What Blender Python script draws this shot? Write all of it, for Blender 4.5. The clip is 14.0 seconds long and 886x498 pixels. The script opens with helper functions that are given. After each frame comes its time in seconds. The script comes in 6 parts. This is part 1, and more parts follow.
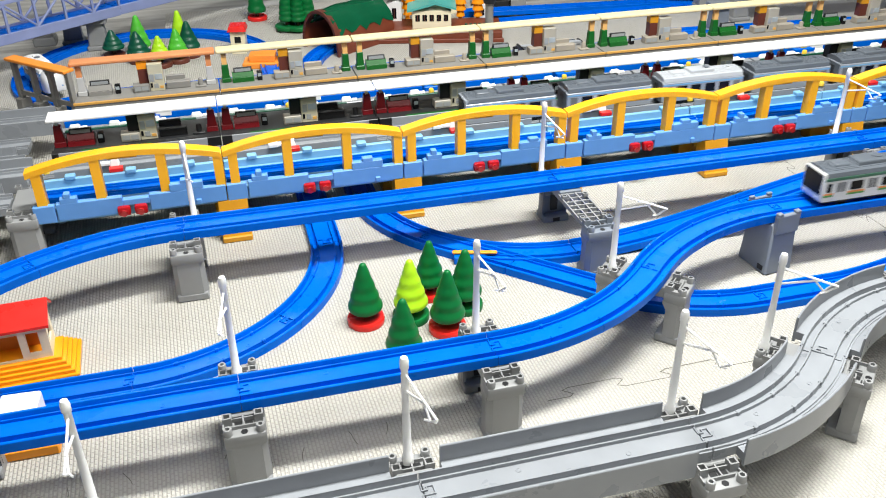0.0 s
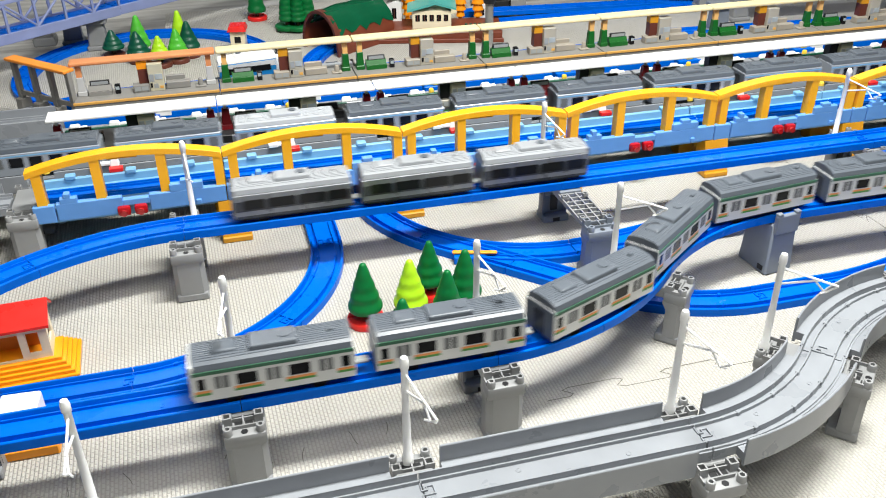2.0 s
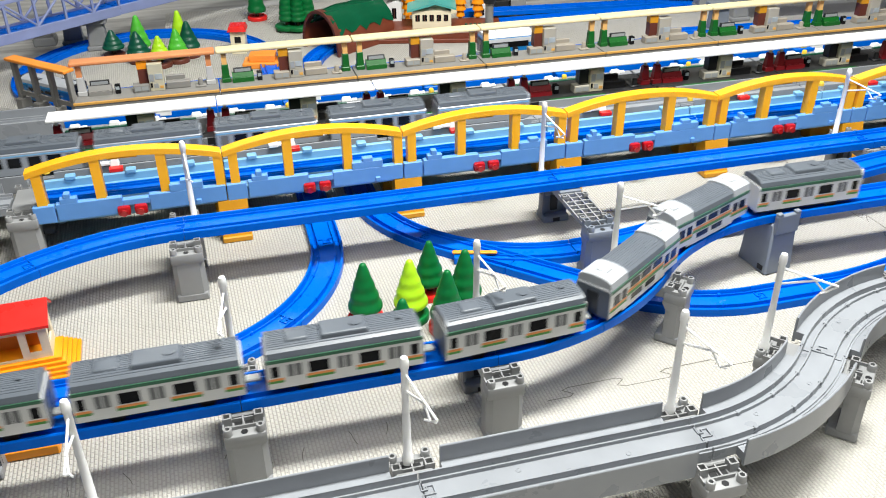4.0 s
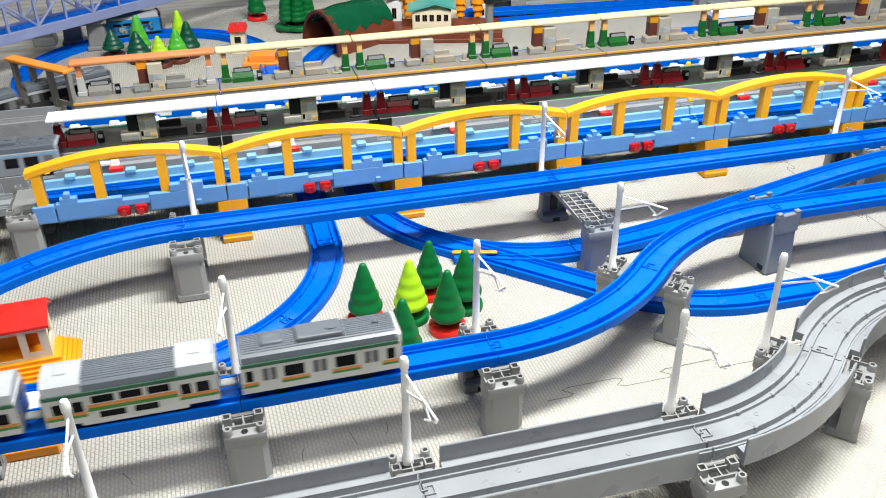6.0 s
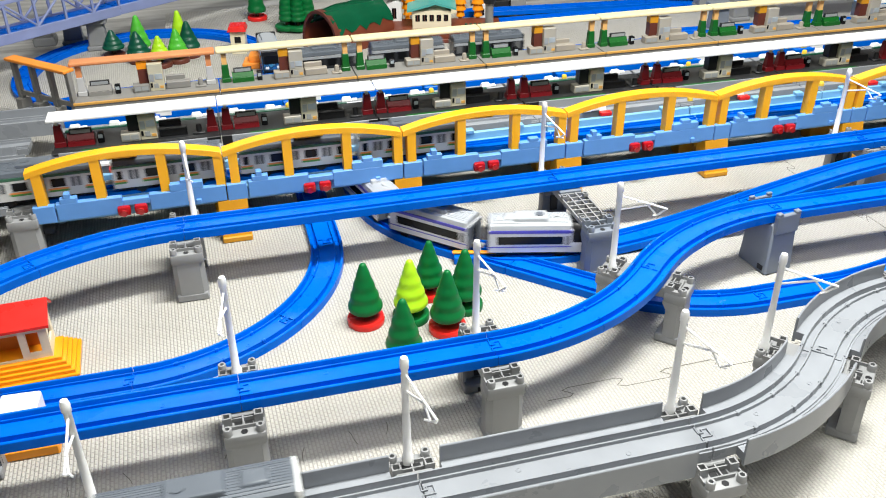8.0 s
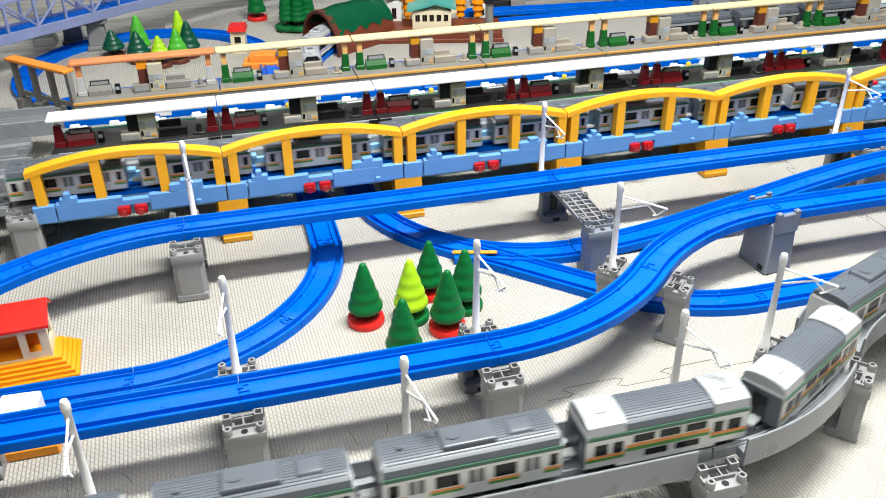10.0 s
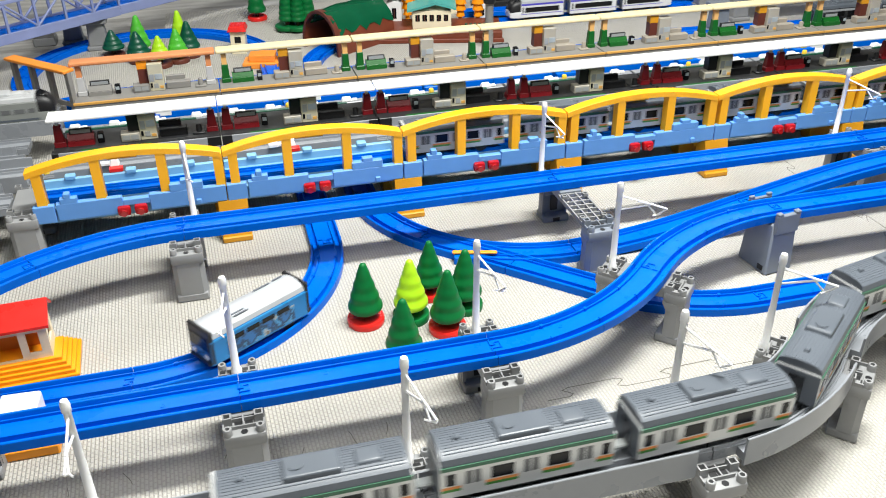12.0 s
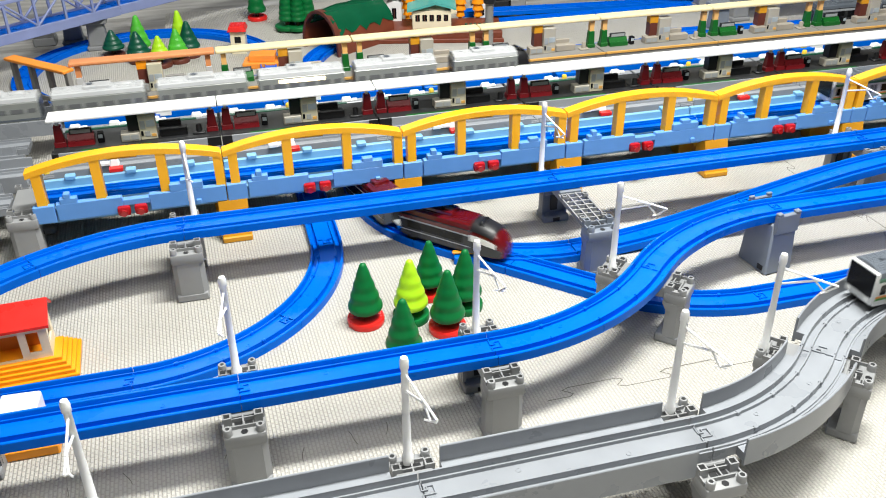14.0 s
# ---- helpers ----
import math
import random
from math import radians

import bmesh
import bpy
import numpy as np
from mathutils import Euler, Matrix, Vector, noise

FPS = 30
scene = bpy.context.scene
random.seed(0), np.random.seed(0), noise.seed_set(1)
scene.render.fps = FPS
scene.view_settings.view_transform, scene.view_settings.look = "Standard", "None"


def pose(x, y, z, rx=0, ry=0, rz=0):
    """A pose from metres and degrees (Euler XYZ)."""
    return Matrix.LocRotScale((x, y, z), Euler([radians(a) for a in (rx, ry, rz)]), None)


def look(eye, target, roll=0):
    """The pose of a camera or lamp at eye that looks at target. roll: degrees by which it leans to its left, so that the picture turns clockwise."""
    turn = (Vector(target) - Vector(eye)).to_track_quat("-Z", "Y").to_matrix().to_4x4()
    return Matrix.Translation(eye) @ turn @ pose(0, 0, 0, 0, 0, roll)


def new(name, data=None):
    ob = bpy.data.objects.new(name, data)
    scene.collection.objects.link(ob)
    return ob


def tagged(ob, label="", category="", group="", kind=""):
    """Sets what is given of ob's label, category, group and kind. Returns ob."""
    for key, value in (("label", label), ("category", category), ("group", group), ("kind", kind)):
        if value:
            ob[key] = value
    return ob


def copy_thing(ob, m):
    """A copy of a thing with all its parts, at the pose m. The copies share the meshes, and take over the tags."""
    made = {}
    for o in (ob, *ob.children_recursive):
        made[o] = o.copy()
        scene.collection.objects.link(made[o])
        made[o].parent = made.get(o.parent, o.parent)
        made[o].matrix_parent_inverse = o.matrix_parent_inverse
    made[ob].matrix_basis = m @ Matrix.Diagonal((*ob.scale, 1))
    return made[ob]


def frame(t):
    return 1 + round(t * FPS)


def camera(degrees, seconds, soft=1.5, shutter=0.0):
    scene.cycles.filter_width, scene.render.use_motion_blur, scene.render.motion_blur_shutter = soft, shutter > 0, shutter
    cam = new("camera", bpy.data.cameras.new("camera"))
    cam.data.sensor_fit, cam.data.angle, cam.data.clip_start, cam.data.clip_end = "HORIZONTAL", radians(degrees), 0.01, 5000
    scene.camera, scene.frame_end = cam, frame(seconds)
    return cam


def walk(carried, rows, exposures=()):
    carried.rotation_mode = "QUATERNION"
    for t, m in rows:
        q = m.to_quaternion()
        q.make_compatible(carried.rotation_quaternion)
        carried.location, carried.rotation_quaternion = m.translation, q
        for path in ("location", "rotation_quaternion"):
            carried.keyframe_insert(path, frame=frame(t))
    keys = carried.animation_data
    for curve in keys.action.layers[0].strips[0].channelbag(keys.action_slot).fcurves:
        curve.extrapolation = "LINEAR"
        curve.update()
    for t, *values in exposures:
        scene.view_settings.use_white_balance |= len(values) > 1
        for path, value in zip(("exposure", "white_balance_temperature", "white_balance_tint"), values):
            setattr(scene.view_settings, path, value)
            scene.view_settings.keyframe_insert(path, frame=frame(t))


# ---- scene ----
cam = camera(53.87, 14.0, soft=1.05, shutter=0.42)
EYE = Vector((-0.2074, -0.9708, 0.5297))
VIEW = look(EYE, EYE + Vector((0.22175, 0.83217, -0.50825)), -0.537)
walk(cam, [(0.0, VIEW), (14.0, VIEW)], exposures=[(0.0, 0.0), (14.0, 0.0)])

# ---- light: two overhead lamps placed by shadows and sheen, and two added fills ----
world = bpy.data.worlds.new("room")
scene.world = world
world.use_nodes = True
world.node_tree.nodes["Background"].inputs[0].default_value = (0.86, 0.93, 1.0, 1)
world.node_tree.nodes["Background"].inputs[1].default_value = 0.34


def area_lamp(x, y, z, sx, sy, watts):
    lamp = bpy.data.lights.new("unseen_light", "AREA")
    lamp.shape, lamp.size, lamp.size_y, lamp.energy = "RECTANGLE", sx, sy, watts
    lamp.color = (0.985, 0.99, 0.945)
    ob = new("unseen_light_source", lamp)
    ob.matrix_world = pose(x, y, z)
    return ob


area_lamp(0.31, -0.33, 1.52, 0.75, 0.17, 54)
area_lamp(1.75, 2.05, 1.52, 0.8, 0.20, 6)
# Added fill to brighten the back left; no lamp is known there.
area_lamp(-0.35, 1.75, 1.52, 0.8, 0.20, 14)
# Added wide fill over the front, standing in for soft room light.
area_lamp(-0.10, -1.10, 1.52, 1.7, 0.7, 20)


# ---- materials ----
def nodes_of(name):
    m = bpy.data.materials.new(name)
    m.use_nodes = True
    nt = m.node_tree
    return m, nt, nt.nodes["Principled BSDF"]


def plastic(name, rgb, rough=0.35, vary=0.10, grain=900.0, bump=0.05, metal=0.0, coat=0.0, random_tone=0.0, through_light=0.0, gloss=0.4):
    """Moulded plastic: slight mottling, fine orange peel, and uneven gloss."""
    m, nt, b = nodes_of(name)
    N, K = nt.nodes.new, nt.links.new
    tc = N("ShaderNodeTexCoord")
    big, fine = N("ShaderNodeTexNoise"), N("ShaderNodeTexNoise")
    big.inputs["Scale"].default_value, big.inputs["Detail"].default_value = 28, 5
    fine.inputs["Scale"].default_value, fine.inputs["Detail"].default_value = grain, 3
    K(tc.outputs["Object"], big.inputs["Vector"])
    K(tc.outputs["Object"], fine.inputs["Vector"])
    ramp = N("ShaderNodeMapRange")
    ramp.inputs["From Min"].default_value, ramp.inputs["From Max"].default_value = 0.3, 0.7
    ramp.inputs["To Min"].default_value, ramp.inputs["To Max"].default_value = 1 - vary, 1 + vary * 0.6
    K(big.outputs[0], ramp.inputs["Value"])
    mix = N("ShaderNodeMix")
    mix.data_type, mix.blend_type = "RGBA", "MULTIPLY"
    mix.inputs["Factor"].default_value = 1
    mix.inputs["A"].default_value = (*rgb, 1)
    K(ramp.outputs[0], mix.inputs["B"])
    out = mix.outputs["Result"]
    if random_tone:
        info, hsv, mr = N("ShaderNodeObjectInfo"), N("ShaderNodeHueSaturation"), N("ShaderNodeMapRange")
        mr.inputs["To Min"].default_value, mr.inputs["To Max"].default_value = 1 - random_tone, 1 + random_tone
        K(info.outputs["Random"], mr.inputs["Value"])
        K(mr.outputs[0], hsv.inputs["Value"])
        K(out, hsv.inputs["Color"])
        out = hsv.outputs[0]
    K(out, b.inputs["Base Color"])
    rr = N("ShaderNodeMapRange")
    rr.inputs["To Min"].default_value, rr.inputs["To Max"].default_value = max(0.03, rough - 0.10), rough + 0.14
    K(big.outputs[0], rr.inputs["Value"])
    K(rr.outputs[0], b.inputs["Roughness"])
    bm_ = N("ShaderNodeBump")
    bm_.inputs["Strength"].default_value, bm_.inputs["Distance"].default_value = bump, 0.0006
    K(fine.outputs[0], bm_.inputs["Height"])
    K(bm_.outputs[0], b.inputs["Normal"])
    b.inputs["Metallic"].default_value = metal
    b.inputs["Specular IOR Level"].default_value = gloss
    b.inputs["Coat Weight"].default_value = coat
    if through_light:
        b.inputs["Subsurface Weight"].default_value = through_light
        b.inputs["Subsurface Radius"].default_value = (0.004, 0.004, 0.003)
    return m


BLUE = plastic("blue_rail_plastic", (0.0, 0.120, 0.625), 0.28, 0.08, random_tone=0.04, gloss=0.09)
GREY = plastic("grey_viaduct_plastic", (0.262, 0.277, 0.302), 0.28, 0.08, random_tone=0.05)
PIER = plastic("grey_pier_plastic", (0.252, 0.256, 0.260), 0.42, 0.10, random_tone=0.06)
PIER_DARK = plastic("blue_grey_pier_plastic", (0.190, 0.215, 0.258), 0.42, 0.10)
BLACK = plastic("black_plastic", (0.012, 0.012, 0.014), 0.40, 0.2)
WHITE = plastic("white_plastic", (0.84, 0.84, 0.83), 0.30, 0.04)
POLE_WHITE = plastic("pole_white_plastic", (0.80, 0.80, 0.80), 0.35, 0.05, through_light=0.1)
CREAM = plastic("cream_plastic", (0.8556, 0.7360, 0.4324), 0.35, 0.05)
IVORY = plastic("ivory_plastic", (0.5280, 0.4960, 0.3680), 0.42, 0.08)
YELLOW = plastic("yellow_arch_plastic", (0.97, 0.46, 0.018), 0.30, 0.06)
AMBER = plastic("amber_pier_plastic", (0.60, 0.27, 0.012), 0.38, 0.10)
SKYBLUE = plastic("sky_blue_girder_plastic", (0.1188, 0.3080, 0.7040), 0.42, 0.06)
PALEBLUE = plastic("pale_blue_plastic", (0.20, 0.43, 0.66), 0.35, 0.06)
RED = plastic("red_plastic", (0.72, 0.02, 0.015), 0.28, 0.08)
RED_CLEAR = plastic("red_lamp_plastic", (0.38, 0.006, 0.009), 0.12, 0.1, coat=0.5)
MAROON = plastic("maroon_plastic", (0.2380, 0.0119, 0.0170), 0.35, 0.1)
STATION_GREY = plastic("station_grey_plastic", (0.2448, 0.2376, 0.2232), 0.45, 0.10)
PLATFORM = plastic("beige_platform_plastic", (0.34, 0.305, 0.255), 0.45, 0.10)
SAFETY = plastic("ochre_safety_line_plastic", (0.70, 0.37, 0.09), 0.40, 0.08)
STATION_LIGHT = plastic("greige_machine_plastic", (0.40, 0.375, 0.315), 0.40, 0.10)
PALE_GREY = plastic("pale_grey_column_plastic", (0.50, 0.50, 0.50), 0.42, 0.06)
LEMON = plastic("lemon_knob_plastic", (0.88, 0.58, 0.06), 0.35, 0.06)
PEACH = plastic("peach_stem_plastic", (0.80, 0.45, 0.15), 0.38, 0.06)
STATION_DARK = plastic("station_dark_plastic", (0.016, 0.0165, 0.018), 0.40, 0.15)
GREEN_DARK = plastic("dark_green_tree_plastic", (0.003, 0.140, 0.034), 0.38, 0.15, through_light=0.05, gloss=0.25)
GREEN_DEEP = plastic("deep_green_plastic", (0.0032, 0.0800, 0.0440), 0.38, 0.15)
GREEN_MID = plastic("bright_green_tree_plastic", (0.0850, 0.4675, 0.0425), 0.36, 0.12)
GREEN_LIME = plastic("lime_tree_plastic", (0.42, 0.75, 0.02), 0.36, 0.10)
GREEN_BOX = plastic("station_green_plastic", (0.006, 0.11, 0.015), 0.35, 0.1)
BROWN = plastic("brown_plastic", (0.115, 0.030, 0.018), 0.42, 0.15)
RUST = plastic("tunnel_brown_plastic", (0.165, 0.038, 0.018), 0.42, 0.15)
TRUNK = plastic("trunk_brown_plastic", (0.10, 0.04, 0.02), 0.5, 0.15)
ORANGE = plastic("orange_plastic", (0.90, 0.30, 0.04), 0.35, 0.06)
ORANGE_ROOF = plastic("orange_roof_plastic", (0.7225, 0.2805, 0.1105), 0.35, 0.06)
MUSTARD = plastic("mustard_plastic", (0.90, 0.31, 0.008), 0.34, 0.06)
LAVENDER = plastic("lavender_truss_plastic", (0.245, 0.285, 0.50), 0.38, 0.08)
TEAL = plastic("teal_roof_plastic", (0.0850, 0.3910, 0.3570), 0.38, 0.08)
GLASS_DARK = plastic("smoked_window", (0.008, 0.0085, 0.010), 0.20, 0.1, bump=0.0, coat=0.05, gloss=0.22)
CLEAR = plastic("clear_box_plastic", (0.3300, 0.3480, 0.3480), 0.12, 0.08, coat=0.4)
STEEL = plastic("silver_body_paint", (0.66, 0.67, 0.665), 0.32, 0.05, metal=0.15)
STEEL_BLUE = plastic("silver_blue_body_paint", (0.3690, 0.4018, 0.4510), 0.34, 0.05, metal=0.25)
ROOF = plastic("grey_roof_plastic", (0.105, 0.121, 0.144), 0.36, 0.07)
ROOF_MID = plastic("mid_grey_roof_plastic", (0.3150, 0.3300, 0.3525), 0.32, 0.06)
ROOF_LIGHT = plastic("pale_roof_plastic", (0.41, 0.43, 0.46), 0.30, 0.06)
PALE_ROOF = plastic("silver_white_roof_plastic", (0.50, 0.51, 0.52), 0.30, 0.06)
BLIND = plastic("grey_window_blind", (0.145, 0.15, 0.155), 0.3, 0.1)
STRIPE_GREEN = plastic("green_stripe_paint", (0.075, 0.27, 0.055), 0.35, 0.08)
EAVES_GREEN = plastic("dull_green_eaves_paint", (0.045, 0.14, 0.085), 0.35, 0.08)
STRIPE_ORANGE = plastic("orange_stripe_paint", (0.75, 0.28, 0.08), 0.35, 0.08)
STRIPE_VIOLET = plastic("violet_stripe_paint", (0.09, 0.08, 0.50), 0.35, 0.08)
EXPRESS_WHITE = plastic("express_white_paint", (0.6630, 0.6715, 0.6970), 0.28, 0.04)
DARK_SILVER = plastic("dark_silver_body_paint", (0.20, 0.21, 0.228), 0.26, 0.06, metal=0.4)
DULL_SILVER = plastic("dull_silver_body_paint", (0.30, 0.315, 0.30), 0.34, 0.06, metal=0.2)
CHARCOAL = plastic("charcoal_body_paint", (0.0450, 0.0480, 0.0540), 0.25, 0.1, metal=0.3)
TRAIN_RED = plastic("dark_red_body_paint", (0.10, 0.004, 0.006), 0.16, 0.1, coat=0.5)
GOLD = plastic("gold_trim_paint", (0.62, 0.42, 0.16), 0.3, 0.1, metal=0.4)
TRAM_BLUE = plastic("tram_blue_paint", (0.012, 0.20, 0.52), 0.30, 0.15)
TRAM_STRIPE = plastic("tram_stripe_paint", (0.02, 0.30, 0.68), 0.30, 0.1)
PICTURE = plastic("tram_pale_print", (0.3850, 0.4340, 0.4620), 0.35, 0.3, grain=300)
PICTURE_DARK = plastic("tram_dark_print", (0.025, 0.060, 0.12), 0.35, 0.3, grain=300)


def mat_print():
    """A busy printed picture: blue ground with pale, tan and dark patches."""
    m, nt, b = nodes_of("tram_picture_print")
    N, K = nt.nodes.new, nt.links.new
    tc, v, n = N("ShaderNodeTexCoord"), N("ShaderNodeTexVoronoi"), N("ShaderNodeTexNoise")
    v.inputs["Scale"].default_value, v.inputs["Randomness"].default_value = 130, 1.0
    n.inputs["Scale"].default_value, n.inputs["Detail"].default_value = 95, 4
    K(tc.outputs["Object"], n.inputs["Vector"])
    K(n.outputs["Color"], v.inputs["Vector"])
    K(tc.outputs["Object"], v.inputs["Vector"])
    cr = N("ShaderNodeValToRGB")
    cr.color_ramp.interpolation = "CONSTANT"
    e = cr.color_ramp.elements
    e[0].position, e[0].color = 0.0, (0.02, 0.13, 0.36, 1)
    e[1].position, e[1].color = 0.42, (0.012, 0.05, 0.12, 1)
    for p, c in ((0.52, (0.05, 0.25, 0.50, 1)), (0.60, (0.32, 0.36, 0.38, 1)), (0.68, (0.16, 0.12, 0.08, 1)), (0.74, (0.03, 0.16, 0.40, 1))):
        q = e.new(p)
        q.color = c
    K(n.outputs[0], cr.inputs[0])
    K(cr.outputs[0], b.inputs["Base Color"])
    b.inputs["Roughness"].default_value = 0.32
    return m


PRINT = mat_print()


def lamp_glow(name, rgb, strength):
    m, nt, b = nodes_of(name)
    b.inputs["Base Color"].default_value = (*rgb, 1)
    b.inputs["Emission Color"].default_value = (*rgb, 1)
    b.inputs["Emission Strength"].default_value = strength
    return m


HEADLIGHT = lamp_glow("headlight_glow", (1.0, 0.85, 0.55), 9.0)
GLOW_STRIP = lamp_glow("warm_strip_glow", (1.0, 0.80, 0.50), 4.0)


def mat_foam():
    """Cream play mat with an embossed basket weave of small rods."""
    m, nt, b = nodes_of("cream_foam_mat")
    N, K = nt.nodes.new, nt.links.new
    tc, mp = N("ShaderNodeTexCoord"), N("ShaderNodeMapping")
    mp.inputs["Scale"].default_value = (1, 1, 1)
    K(tc.outputs["Object"], mp.inputs["Vector"])
    mp.inputs["Rotation"].default_value = (0, 0, radians(88))
    weave = N("ShaderNodeTexBrick")
    weave.offset, weave.offset_frequency, weave.squash = 0.5, 2, 1.0
    for key, value in (("Scale", 1.0), ("Mortar Size", 0.0011), ("Mortar Smooth", 1.0), ("Bias", 0.0), ("Brick Width", 0.0062), ("Row Height", 0.0034)):
        weave.inputs[key].default_value = value
    weave.inputs["Color1"].default_value = weave.inputs["Color2"].default_value = (1, 1, 1, 1)
    weave.inputs["Mortar"].default_value = (0, 0, 0, 1)
    K(mp.outputs[0], weave.inputs["Vector"])
    pw = N("ShaderNodeRGBToBW")
    K(weave.outputs["Color"], pw.inputs[0])
    bp = N("ShaderNodeBump")
    bp.inputs["Strength"].default_value, bp.inputs["Distance"].default_value = 0.7, 0.0012
    K(pw.outputs[0], bp.inputs["Height"])
    K(bp.outputs[0], b.inputs["Normal"])
    big = N("ShaderNodeTexNoise")
    big.inputs["Scale"].default_value, big.inputs["Detail"].default_value = 5, 6
    K(tc.outputs["Object"], big.inputs["Vector"])
    cr = N("ShaderNodeValToRGB")
    cr.color_ramp.elements[0].position, cr.color_ramp.elements[1].position = 0.35, 0.65
    cr.color_ramp.elements[0].color = (0.425, 0.407, 0.368, 1)
    cr.color_ramp.elements[1].color = (0.495, 0.477, 0.437, 1)
    K(big.outputs[0], cr.inputs[0])
    # Weave grooves are darkened in the colour, as shade between the rods.
    groove_shade = N("ShaderNodeMix")
    groove_shade.data_type, groove_shade.blend_type = "RGBA", "MULTIPLY"
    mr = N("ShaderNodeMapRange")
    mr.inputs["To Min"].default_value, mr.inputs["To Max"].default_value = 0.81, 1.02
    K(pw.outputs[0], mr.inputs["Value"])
    groove_shade.inputs["Factor"].default_value = 1
    K(cr.outputs[0], groove_shade.inputs["A"])
    K(mr.outputs[0], groove_shade.inputs["B"])
    K(groove_shade.outputs["Result"], b.inputs["Base Color"])
    b.inputs["Roughness"].default_value = 0.62
    return m


def mat_floorboards():
    m, nt, b = nodes_of("grey_wood_floor")
    N, K = nt.nodes.new, nt.links.new
    tc, mp = N("ShaderNodeTexCoord"), N("ShaderNodeMapping")
    mp.inputs["Rotation"].default_value = (0, 0, radians(-8))
    mp.inputs["Scale"].default_value = (1.4, 16, 1)
    K(tc.outputs["Object"], mp.inputs["Vector"])
    n = N("ShaderNodeTexNoise")
    n.inputs["Scale"].default_value, n.inputs["Detail"].default_value = 3.0, 8
    K(mp.outputs[0], n.inputs["Vector"])
    cr = N("ShaderNodeValToRGB")
    cr.color_ramp.elements[0].position, cr.color_ramp.elements[1].position = 0.3, 0.72
    cr.color_ramp.elements[0].color = (0.24, 0.232, 0.222, 1)
    cr.color_ramp.elements[1].color = (0.58, 0.57, 0.55, 1)
    K(n.outputs[0], cr.inputs[0])
    K(cr.outputs[0], b.inputs["Base Color"])
    b.inputs["Roughness"].default_value = 0.35
    bp = N("ShaderNodeBump")
    bp.inputs["Strength"].default_value, bp.inputs["Distance"].default_value = 0.2, 0.001
    K(n.outputs[0], bp.inputs["Height"])
    K(bp.outputs[0], b.inputs["Normal"])
    return m


FOAM, BOARDS = mat_foam(), mat_floorboards()
PAINT = plastic("pale_wall_paint", (0.30, 0.30, 0.295), 0.7, 0.04, grain=200)


# ---- building helpers ----
def mesh_of(bm, material, name="part", smooth=None):
    me = bpy.data.meshes.new(name)
    bmesh.ops.recalc_face_normals(bm, faces=bm.faces)
    bm.to_mesh(me)
    bm.free()
    for m in (material if isinstance(material, (list, tuple)) else [material]):
        me.materials.append(m)
    if smooth:
        me.shade_smooth()
        me.set_sharp_from_angle(angle=radians(smooth))
    return me


def part(name, bm, material, parent=None, label="", smooth=None):
    """Links a bmesh as one mesh object under a thing or a part."""
    ob = new(name, mesh_of(bm, material, name, smooth))
    if parent is not None:
        ob.parent = parent
    if label:
        tagged(ob, label)
    return ob


def share(name, me, parent, m=None):
    ob = new(name, me)
    ob.parent = parent
    if m is not None:
        ob.matrix_basis = m
    return ob


def thing(name, m=None, label="", category="", group="", kind=""):
    ob = new(name)
    ob.empty_display_size = 0.02
    if m is not None:
        ob.matrix_basis = m
    return tagged(ob, label, category, group, kind)


def box(bm, x0, x1, y0, y1, z0, z1, bevel=0.0, taper=1.0, m=None, seg=1):
    """A box; taper scales its top in plan; bevel rounds its edges."""
    cx, cy = (x0 + x1) / 2, (y0 + y1) / 2
    vs = []
    for z, k in ((z0, 1.0), (z1, taper)):
        for x, y in ((x0, y0), (x1, y0), (x1, y1), (x0, y1)):
            v = Vector((cx + (x - cx) * k, cy + (y - cy) * k, z))
            vs.append(bm.verts.new(m @ v if m else v))
    fs = [bm.faces.new([vs[i] for i in q]) for q in ((3, 2, 1, 0), (4, 5, 6, 7), (0, 1, 5, 4), (1, 2, 6, 5), (2, 3, 7, 6), (3, 0, 4, 7))]
    if bevel:
        es = list({e for f in fs for e in f.edges})
        bmesh.ops.bevel(bm, geom=es, offset=bevel, segments=seg, affect="EDGES", profile=0.5)
    return bm


def lathe(bm, profile, n=20, m=None, wobble=0.0):
    """A turned solid from (radius, z) pairs."""
    rings = []
    for r, z in profile:
        ring = []
        for i in range(n):
            a = 2 * math.pi * i / n
            k = r * (1 + wobble * math.sin(3 * a + z * 90))
            v = Vector((k * math.cos(a), k * math.sin(a), z))
            ring.append(bm.verts.new(m @ v if m else v))
        rings.append(ring)
    for a, b in zip(rings, rings[1:]):
        for i in range(n):
            bm.faces.new((a[i], a[(i + 1) % n], b[(i + 1) % n], b[i]))
    bm.faces.new(rings[0][::-1])
    bm.faces.new(rings[-1])
    return bm


def rod(bm, a, b, r, n=8, r2=None):
    """A round bar from a to b."""
    a, b = Vector(a), Vector(b)
    q = (b - a).to_track_quat("Z", "Y").to_matrix().to_4x4()
    return lathe(bm, [(r, 0), (r if r2 is None else r2, (b - a).length)], n, Matrix.Translation(a) @ q)


def sweep(bm, ways, profile, close=True):
    """Sweeps a closed (across, up) profile along a list of poses."""
    rings = [[bm.verts.new(m @ Vector((0, y, z))) for y, z in profile] for m in ways]
    n = len(profile)
    for a, b in zip(rings, rings[1:]):
        for i in range(n):
            bm.faces.new((a[i], a[(i + 1) % n], b[(i + 1) % n], b[i]))
    if close:
        bm.faces.new(rings[0][::-1])
        bm.faces.new(rings[-1])
    return bm


